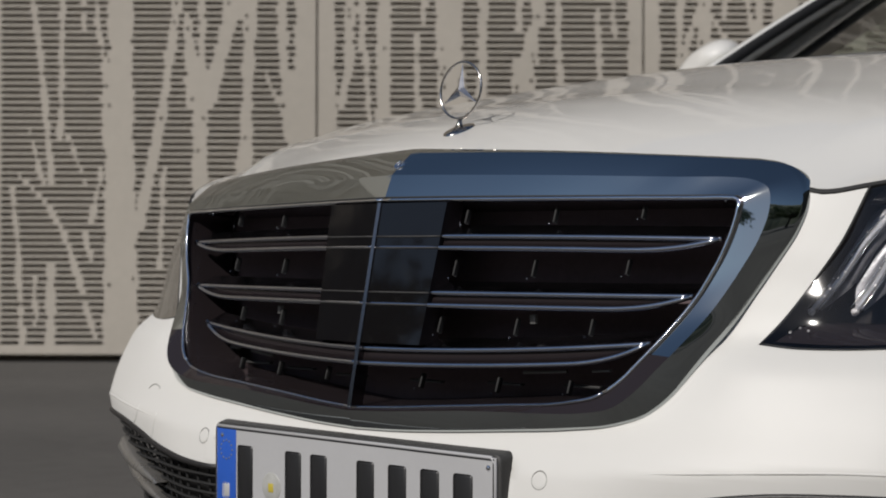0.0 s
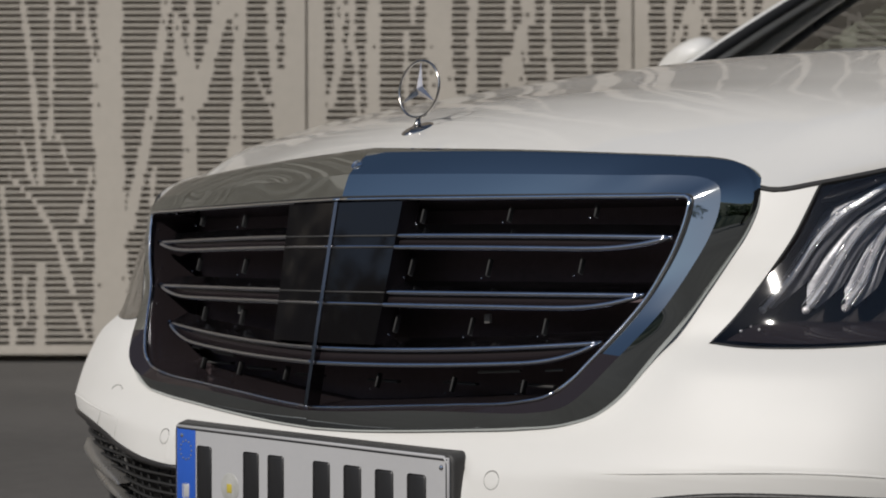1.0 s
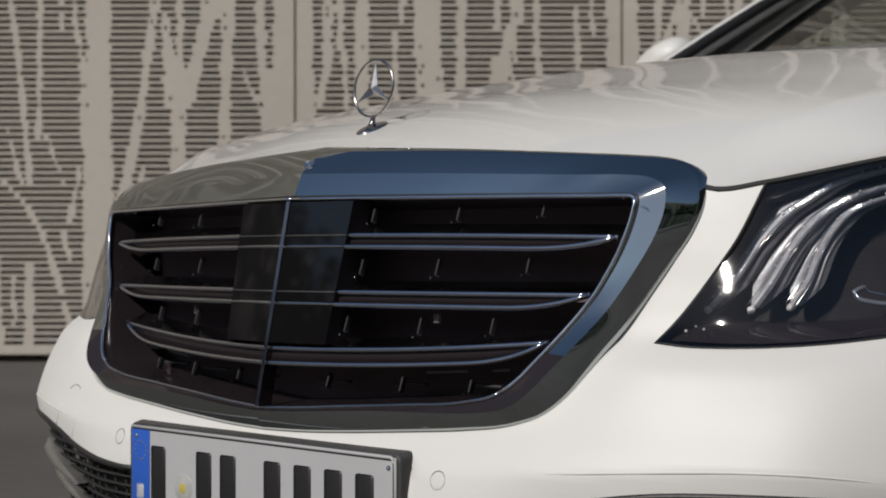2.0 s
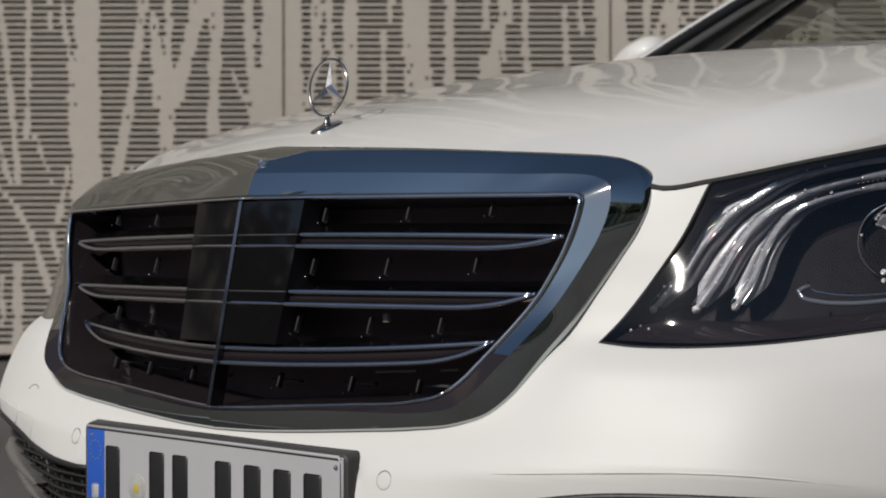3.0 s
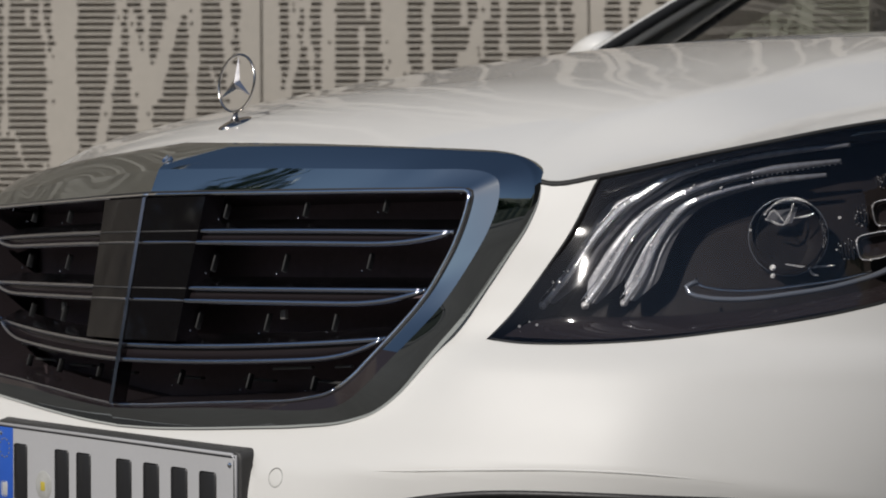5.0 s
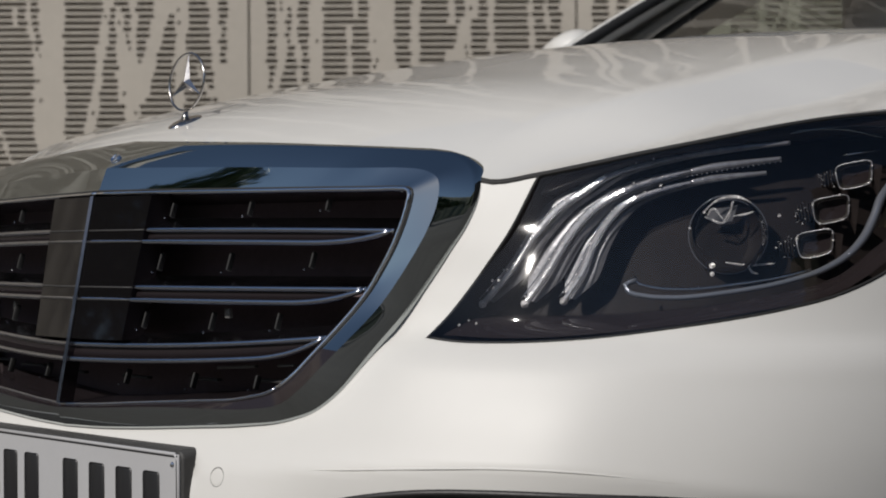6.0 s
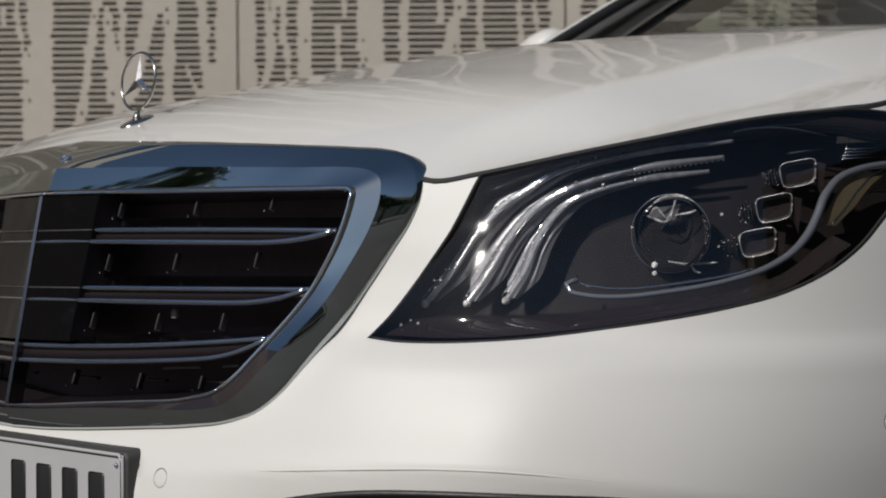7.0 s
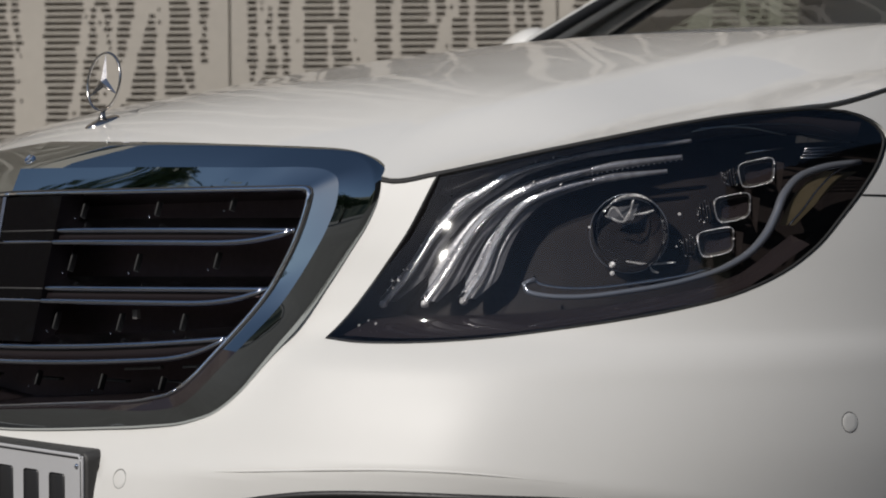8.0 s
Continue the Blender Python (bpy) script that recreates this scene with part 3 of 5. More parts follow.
def hood():
    ph = np.linspace(-np.pi / 2, np.pi / 2, 300)
    e = front_at(ph, hood_edge(ph))
    edge = np.stack([e[:, 0] * 0.998, e[:, 1] + 0.002], 1)
    ys = np.linspace(TURN_Y + 0.03, 1.6, 24)
    side = []
    for y in ys:
        x = 0.9
        for _ in range(30):
            x = float(spline(Z_K, A_K, hood_z(x, y))) * 0.5 + x * 0.5
        side.append((x * 0.998, y))
    side = np.array(side)
    outline = np.concatenate([edge, side, mirror(side)[::-1]])
    me = sheet("hood", outline, [], (0.014, 0.014), lambda x, y: np.stack([x, y, hood_z(x, y)], -1), lip=0.006)
    part("hood", me, PAINT, car, "white painted hood")
    ph = np.linspace(-0.53, 0.53, 120)
    part("hood_edge", tube("edge", front_at(ph, hood_edge(ph) - 0.0012), 0.0024, 8), PAINT, car, "rounded front edge of the hood")
    for s in (1, -1):
        ph = np.linspace(s * 0.56, s * np.pi / 2, 90)
        q = front_at(ph, hood_edge(ph) - 0.003, 0.0045)
        # black strip put into the gap in place of its shade
        part("hood_gap_strip", tube("seal", q, [0.0044 - 0.0024 * min(k / 60, 1) for k in range(90)], 6), RUBBER, car, "black filler strip that darkens the hood gap")
        z = np.linspace(0.642, 0.634, 24)
        ph = np.linspace(s * float(angle_of(np.array([0.9035]), np.array([0.642]))[0]), s * np.pi / 2, 24)
        part("wing_seam", tube("seam", front_at(ph, z), 0.0012, 5), RUBBER, car, "dark seam between bumper and wing")


nose()
hood()


def body_side(side):
    """A flank from the front wheel to the tail, with both wheel arches."""
    y0, y1 = TURN_Y + 0.002, 5.05
    ys = np.linspace(y0, y1, 90)
    top = []
    for y in ys:
        if y < 1.6:
            x = 0.9
            for _ in range(30):
                x = float(spline(Z_K, A_K, hood_z(x, y))) * 0.5 + x * 0.5
            top.append((y, float(hood_z(x, y)) - 0.002))
        else:
            top.append((y, float(hood_z(0.88, 1.6)) + 0.12 * min((y - 1.6) / 0.8, 1) - 0.02 * max(y - 4, 0)))
    low = [(y, 0.2) for y in ys[::-1]]
    an = np.linspace(0, 2 * np.pi, 60, endpoint=False)
    holes = [np.stack([c + ARCH_R * np.cos(an), WHEEL_Z + ARCH_R * np.sin(an)], 1) for c in (WHEEL_Y, REAR_Y)]

    def lay(y, z):
        x = spline(Z_K, A_K, z) - 0.10 * np.clip((y - 4.0) / 1.05, 0, 1) ** 2
        return np.stack([side * x, y, z], -1)

    part("side_panel", sheet("side_panel", np.concatenate([np.array(top), np.array(low)]), holes, (0.06, 0.03), lay, lip=0.012), PAINT, car)


for s in (1, -1):
    body_side(s)


def cabin():
    """Roof, pillars, glass and the closed tail."""
    def ring(y, z, w, n=25, bow=0.0, crown=0.03):
        u = np.linspace(-1, 1, n)
        return [(w * k, y + bow * k * k, z - crown * k * k) for k in u]

    part("windscreen", loft("windscreen", [ring(1.50 + 0.85 * f, 0.925 + 0.50 * f - 0.05 * f * f, 0.76 - 0.14 * f, bow=0.13 * (1 - 0.3 * f), crown=0.01) for f in np.linspace(0, 1, 12)]), WINDSCREEN, car, "tinted windscreen")
    part("cowl", loft("cowl", [ring(1.40, 0.92, 0.86, crown=0.07), ring(1.56, 0.93, 0.84, crown=0.03), ring(1.75, 0.94, 0.8, bow=0.1, crown=0.02)]), BLACK, car)
    part("roof", loft("roof", [ring(y, z, w, crown=0.04) for y, z, w in ((2.33, 1.375, 0.63), (2.5, 1.415, 0.64), (3.0, 1.44, 0.65), (3.6, 1.42, 0.63), (4.0, 1.36, 0.60))]), PAINT, car)
    part("rear_window", loft("rear_window", [ring(4.0 + 0.55 * f, 1.355 - 0.36 * f, 0.60 + 0.12 * f, bow=-0.05) for f in np.linspace(0, 1, 8)]), WINDSCREEN, car)
    part("boot_lid", loft("boot_lid", [ring(y, z, w, crown=0.06) for y, z, w in ((4.5, 1.0, 0.86), (4.8, 0.98, 0.84), (5.05, 0.93, 0.83), (5.10, 0.6, 0.84), (5.05, 0.22, 0.82))]), PAINT, car)
    part("underbody", loft("underbody", [[(x * w, y, 0.19) for x in (-1, -0.5, 0, 0.5, 1)] for y, w in ((0.12, 0.7), (0.6, 0.6), (1.3, 0.6), (3.4, 0.6), (4.5, 0.6), (5.0, 0.8))]), BLACK, car)
    part("dashboard", loft("dashboard", [ring(1.6, 0.86, 0.8), ring(1.9, 0.92, 0.74), ring(2.3, 0.93, 0.72), ring(2.4, 0.6, 0.72)]), CABIN, car)
    part("seat_bank", box("seat", (1.3, 0.25, 0.6), (0, 3.4, 0.75), 0.06), CABIN, car)
    part("cabin_floor", box("floor", (1.7, 3.4, 0.03), (0, 3.1, 0.3), 0.005), CABIN, car)
    for s in (1, -1):
        path = [(s * (0.765 - 0.14 * f), 1.605 + 0.80 * f, 0.955 + 0.47 * f - 0.05 * f * f) for f in np.linspace(0, 1, 14)]
        part("windscreen_pillar", tube("pillar", [(x + s * 0.012, y + 0.02, z) for x, y, z in path], 0.025, 10, flat=0.7), PAINT, car, "white windscreen pillar")
        part("pillar_seal", tube("seal", [(x - s * 0.022, y - 0.012, z + 0.004) for x, y, z in path], 0.0135, 8, flat=0.6), RUBBER, car, "black rubber windscreen seal")
        # seats placed to fit the camera's view; navy holds the screen's sky reflection
        part("front_seat", box("seat", (0.42, 0.22, 0.74), (s * 0.22, 2.41, 0.92), 0.09, segments=3), SEAT, car, "dark navy front seat")
        # the windscreen's streaky reflection of the wall is put into the trim's colour
        part("pillar_trim", loft("trim", [[(s * (0.77 - 0.10 * f), 1.62 + 0.85 * f, 0.955 + 0.42 * f) for f in np.linspace(0, 1, 12)], [(s * (0.785 - 0.08 * f), 1.79 + 0.82 * f, 0.98 + 0.395 * f) for f in np.linspace(0, 1, 12)], [(s * (0.79 - 0.05 * f), 2.02 + 0.80 * f, 1.0 + 0.375 * f) for f in np.linspace(0, 1, 12)]]), WALL_MIRROR_GREY, car, "inner pillar trim in the grey of the mirrored wall")
        rows = [[(s * (0.875 - 0.235 * g), 1.75 + 0.55 * g + (2.55 - 0.75 * g) * f, 0.94 + 0.42 * g) for f in np.linspace(0, 1, 14)] for g in np.linspace(0, 1, 6)]
        part("side_window", loft("side_window", rows), WINDSCREEN, car)
        part("shoulder", loft("shoulder", [[(s * 0.915, y, z - 0.02), (s * 0.90, y, z), (s * 0.865, y, z + 0.03)] for y, z in ((1.58, 0.84), (2.0, 0.90), (2.6, 0.94), (3.6, 0.95), (4.6, 0.95))]), PAINT, car)
        m = bmesh.new()
        bmesh.ops.create_uvsphere(m, u_segments=28, v_segments=16, radius=1.0)
        for v in m.verts:
            x, y, z = v.co
            y = max(y, -0.9) if y < 0 else min(y, 0.5)
            v.co = (s * 0.985 + 0.115 * x * (1 - 0.15 * z) - s * 0.03 * z, 2.0 + 0.09 * y + s * 0.05 * x, 1.062 + 0.062 * z - 0.012 * s * x)
        mir = part("door_mirror", m, PAINT, car, "white door mirror housing")
        part("mirror_glass", box("mirror_glass", (0.19, 0.006, 0.10), (s * 0.985, 2.045, 1.06), 0.002), CHROME_BRIGHT, mir)
        part("mirror_arm", tube("arm", [(s * 0.87, 2.05, 0.97), (s * 0.92, 2.03, 0.995), (s * 0.97, 2.02, 1.025)], 0.022, 8), BLACK, mir)


cabin()


def wheels():
    for s in (1, -1):
        for y in (WHEEL_Y, REAR_Y):
            prof = [(0.235, -0.11), (0.30, -0.122), (0.335, -0.11), (0.345, -0.07), (0.345, 0.07), (0.335, 0.11), (0.30, 0.122), (0.235, 0.11), (0.235, -0.11)]
            w = part("wheel", lathe("tyre", prof, (s * 0.82, y, 0.345), (1, 0, 0), 48), RUBBER, car, "black tyre")
            part("rim", lathe("rim", [(0.235, -0.10), (0.225, -0.06), (0.22, 0.07), (0.235, 0.10)], (s * 0.82, y, 0.345), (1, 0, 0), 40), CHROME_DARK, w)
            part("hub", lathe("hub", [(0.001, s * 0.085), (0.05, s * 0.085), (0.06, s * 0.06), (0.06, 0.0)], (s * 0.82, y, 0.345), (1, 0, 0), 24), CHROME_DARK, w)
            for k in range(10):
                an = 2 * math.pi * k / 10
                d = Vector((0, math.cos(an), math.sin(an)))
                part("spoke", tube("spoke", [Vector((s * 0.895, y, 0.345)) + d * 0.05, Vector((s * 0.90, y, 0.345)) + d * 0.23], (0.018, 0.014), 6, up=(1, 0, 0)), CHROME_DARK, w)
            arc = np.linspace(-0.35, np.pi + 0.35, 30)
            rows = [[(s * x, y + r * math.cos(q), 0.345 + r * math.sin(q)) for q in arc] for x, r in ((0.66, 0.38), (0.94, 0.385))]
            part("wheel_arch_liner", loft("liner", rows), BLACK, car)


wheels()


# ---- radiator grille ----
# by station along the frame from the top middle to the bottom middle: the lean of the outer band, and where the crease lies
LEAN_AT, LEAN = (0, 12, 24, 36, 48, 54, 60, 66, 72, 78, 84, 90, 102, 134), (-0.081, -0.051, -0.053, -0.070, -0.082, -0.077, -0.072, -0.067, -0.065, -0.073, -0.060, -0.028, -0.013, -0.016)
CUT_AT, CUT = (0, 30, 44, 78, 90, 100, 112, 134), (0.52, 0.50, 0.45, 0.43, 0.52, 0.70, 0.84, 0.90)


def grille():
    # dark recess behind the bars
    xs, zs = np.linspace(-0.5, 0.5, 41), np.linspace(0.385, 0.675, 14)
    base = part("radiator_grille", loft("grille", [[(x, grille_y(x, z) + 0.085, z) for x in xs] for z in zs]), RECESS, car, "black recessed grille with chrome frame and louvres")
    for s in (1, -1):
        out3, crease3, in3, deep3, back3 = [], [], [], [], []
        # the frame runs smoothly past the shelf below the headlamp
        rim_y = np.array([on_front(float(x), float(z), 0.003).y for x, z in OUT_HALF])
        soft_y = np.convolve(np.pad(rim_y, 9, "edge"), np.hanning(21)[1:-1] / np.hanning(21).sum(), "valid")
        pick = np.interp(np.arange(len(rim_y)), (52, 62, 92, 102), (0, 1, 1, 0))
        rim_y = rim_y + (soft_y - rim_y) * pick
        for k, ((xo, zo), (xi, zi)) in enumerate(zip(OUT_HALF, IN_HALF)):
            po = on_front(float(xo), float(zo), 0.003)
            po.y = float(rim_y[k])
            low = min(max((k - 66) / 21, 0), 1)
            pi = Vector((xi, grille_y(xi, zi) - 0.002 - 0.029 * low * low * (3 - 2 * low) * min(max((128 - k) / 36, 0), 1), zi))
            cut = float(np.interp(k, CUT_AT, CUT))
            mid = po.lerp(pi, cut)
            mid.y = po.y + cut * float(spline(LEAN_AT, LEAN, k))
            for lst, q in ((back3, po + Vector((0, 0.02, 0)) + (pi - po) * 0.06), (out3, po), (crease3, mid), (in3, pi), (deep3, pi + Vector((0, 0.085, 0)) + (pi - po) * 0.22)):
                lst.append(Vector((q.x * s, q.y, q.z)))

        def arc(a, b, lift, n=6):
            rows = []
            for k in range(n + 1):
                f = k / n
                rows.append([p.lerp(q, f) + Vector((0, -1, 0.3)) * (lift * 4 * f * (1 - f)) for p, q in zip(a, b)])
            return rows

        part("frame_band", loft("outer_band", [back3] + arc(out3, crease3, 0.0010)), CHROME, base, "chrome outer frame band")
        part("frame_band", loft("inner_band", arc(crease3[:80], in3[:80], 0.0002)), CHROME, base, "chrome inner frame band")
        # lower chrome band in black, which stands in for its dark reflection
        part("frame_black_inner", loft("lower_band_blacked", arc(crease3[79:], in3[79:], 0.0002)), BLACK_GLOSS, base)
        part("frame_black_inner", loft("frame_black_inner", [in3, deep3]), BLACK_GLOSS, base)
        part("lip_groove", tube("groove", [q.lerp(c, 0.11) + Vector((0, -0.0003, 0)) for q, c in zip(in3[:80], crease3)], 0.0012, 6), RUBBER, base, "dark groove beside the lip")
        part("frame_lip", tube("lip", [q + Vector((0, -0.001, 0)) for q in in3[:88]], 0.0025, 8), CHROME_BRIGHT, base, "bright chrome inner lip")
        # same lip in darker chrome, its dimmer reflection put into the colour
        part("frame_lip", tube("lip", [q + Vector((0, -0.001, 0)) for q in in3[87:]], 0.0022, 8), CHROME_DARK, base, "lower chrome lip, darkened for its dim reflection")
        # louvres: two slim chrome rails closing to a point, with a dark blade between
        for end_x, top0, low0, end_z in ((0.477, 0.614, 0.6, 0.609), (0.4505, 0.545, 0.53, 0.546), (0.4045, 0.475, 0.457, 0.493)):
            top, low = [], []
            for f in np.linspace(0, 1, 40):
                x = end_x * f
                zt = top0 + (end_z - top0) * f**2
                zl = low0 + (end_z - top0) * f**2 + (top0 - low0) * max((f - 0.74) / 0.26, 0) ** 2.6
                top.append(Vector((s * x, grille_y(x, zt) - 0.004 + 0.0105 * f * f, zt)))
                low.append(Vector((s * x, grille_y(x, zl) - 0.006 + 0.0105 * f * f, zl)))
            part("louvre", loft("blade", [[q + Vector((0, 0.004, 0)) for q in top], [q + Vector((0, 0.004, 0)) for q in low], [q + Vector((0, 0.05, 0.012)) for q in low], [q + Vector((0, 0.06, 0.004)) for q in top]]), BLACK_GLOSS, base, "dark louvre blade edged with chrome rails")
            part("louvre", tube("rail", top, 0.0033, 8), CHROME_DARK, base, "slim chrome louvre rail")
            part("louvre", tube("rail", low, 0.0033, 8), CHROME_DARK, base, "slim chrome louvre rail")
            # chrome bead added to catch the sun's glint at the louvre's end
            part("rail_glint", lathe("tip", [(0.0003, 0.0042), (0.003, 0.003), (0.0042, 0.0), (0.003, -0.003)], top[-1], (s * 0.3, -0.9, 0.3), 12), CHROME_BRIGHT, base)
            part("louvre_lip", loft("lip", [[q + Vector((0, 0.004, 0.003)) for q in top], [q + Vector((0, 0.03, 0.014)) for q in top]]), CHROME_DARK, base)
        # upright fins just behind the louvres
        for z0, z1, xs in ((0.624, 0.651, (0.122, 0.252, 0.371)), (0.559, 0.592, (0.115, 0.232, 0.360)), (0.490, 0.523, (0.104, 0.218, 0.322)), (0.424, 0.452, (0.088, 0.203, 0.303))):
            for x in xs:
                z0 += 0.004 * (x > 0.3)
                y0, y1 = (grille_y(x, z) + 0.012 for z in (z0, z1))
                fin = part("fin", box("fin", (0.0030, 0.008, (z1 - z0) * 0.66), (s * x, (y0 + y1) / 2 + 0.004, (z0 + z1) / 2), 0.001, Euler((-0.30, s * 0.05, s * 0.1)).to_matrix()), RUBBER, base)
                # tiny bead added for the glint on the fin
                part("fin_glint", lathe("tip", [(0.0003, 0.0009), (0.0010, 0.0004), (0.0013, -0.001)], (s * x, y0 - 0.007, z0 + 0.005), (0.3, -0.85, 0.4), 8), CHROME_DARK, fin)
        for x in (0.07, 0.19, 0.30):
            part("bracket", box("bracket", (0.055, 0.008, 0.0035), (s * x, grille_y(x, 0.43) + 0.045, 0.434 + 0.02 * x), 0.001), GREY_PLASTIC, base)
        # pale bracket strips and a small block seen between the lower louvres
        for x, z, size in ((0.262, 0.4555, (0.060, 0.006, 0.0035)), (0.338, 0.4600, (0.024, 0.006, 0.0030)), (0.235, 0.5160, (0.008, 0.006, 0.011)), (0.05, 0.4660, (0.050, 0.006, 0.0030))):
            part("bracket", box("bracket", size, (s * x, grille_y(x, z) + 0.022, z), 0.0008, Euler((0, -s * 0.06, s * 0.15)).to_matrix()), STRIP_GREY, base, "pale grey bracket behind the louvres")
        # small clips on the inner wall of the frame
        for k, f in ((40, 0.12), (43, 0.30), (47, 0.25), (52, 0.15), (56, 0.2), (59, 0.05), (63, 0.22), (68, 0.1), (69, 0.32), (73, 0.15)):
            q = in3[k].lerp(deep3[k], f)
            part("frame_clip", lathe("clip", [(0.0003, 0.0012), (0.0012, 0.0006), (0.0015, -0.001)], q, (-s * 0.75, -0.6, 0.25), 8), CHROME_BRIGHT, base)
        # glossy sensor panel either side of the middle bar
        rows = []
        for z in np.linspace(0.482, 0.656, 8):
            rows.append([Vector((s * x, grille_y(x, z) - 0.0085, z)) for x in np.linspace(0.002, 0.0965 + 0.065 * (z - 0.48), 8)])
        edge = [Vector((q.x, q.y + 0.03, q.z)) for q in [r[-1] for r in rows]]
        part("sensor_panel", loft("sensor_panel", rows), PANEL_GLASS, base, "glossy black radar cover panel")
        part("panel_edge", loft("panel_edge", [[r[-1] for r in rows], edge]), BLACK_GLOSS, base)
        for z in (0.614, 0.6, 0.545, 0.53):
            part("panel_line", tube("line", [(s * x, grille_y(x, z) - 0.0085, z) for x in np.linspace(0.004, 0.0965 + 0.065 * (z - 0.48), 6)], 0.0013, 6), GREY_PLASTIC, base)
    bar = [[Vector((x, grille_y(0, z) - d, z)) for x, d in ((-0.004, -0.01), (-0.0032, 0.010), (0, 0.0125), (0.0032, 0.010), (0.004, -0.01))] for z in np.linspace(0.404, 0.657, 12)]
    part("middle_bar", loft("middle_bar", bar), BAR_CHROME, base, "upright chrome middle bar", smooth=False)
    # round emblem on the top of the frame
    n = Vector((0, -0.75, 0.66)).normalized()
    c = Vector((0, 0.026, 0.703))
    part("emblem", lathe("emblem", [(0.0006, 0.0030), (0.004, 0.0028), (0.0058, 0.0024)], c, n, 28), CHROME_DARK, base, "small round emblem with a chrome rim")
    part("emblem_rim", lathe("rim", [(0.0056, 0.002), (0.0062, 0.0050), (0.0074, 0.0044), (0.0080, 0.0)], c, n, 28), CHROME_BRIGHT, base)


grille()


# ---- headlamps ----
LOOP = [(0.700, 0.556), (0.691, 0.551), (0.694, 0.545), (0.708, 0.540), (0.731, 0.538), (0.772, 0.543), (0.812, 0.554), (0.834, 0.566), (0.847, 0.581), (0.854, 0.599), (0.857, 0.621), (0.8585, 0.645), (0.864, 0.663), (0.874, 0.672), (0.890, 0.678)]
GUIDES = (
    (0.030, [(0.559, 0.533), (0.581, 0.565), (0.604, 0.609), (0.622, 0.634), (0.641, 0.650), (0.661, 0.667), (0.692, 0.679), (0.726, 0.688), (0.79, 0.700)]),
    (0.038, [(0.598, 0.533), (0.613, 0.562), (0.625, 0.590), (0.637, 0.615), (0.655, 0.638), (0.678, 0.653), (0.704, 0.664), (0.726, 0.671), (0.785, 0.683)]),
    (0.046, [(0.631, 0.536), (0.643, 0.564), (0.650, 0.593), (0.659, 0.618), (0.671, 0.636), (0.690, 0.647), (0.708, 0.654), (0.724, 0.659), (0.775, 0.668)]))


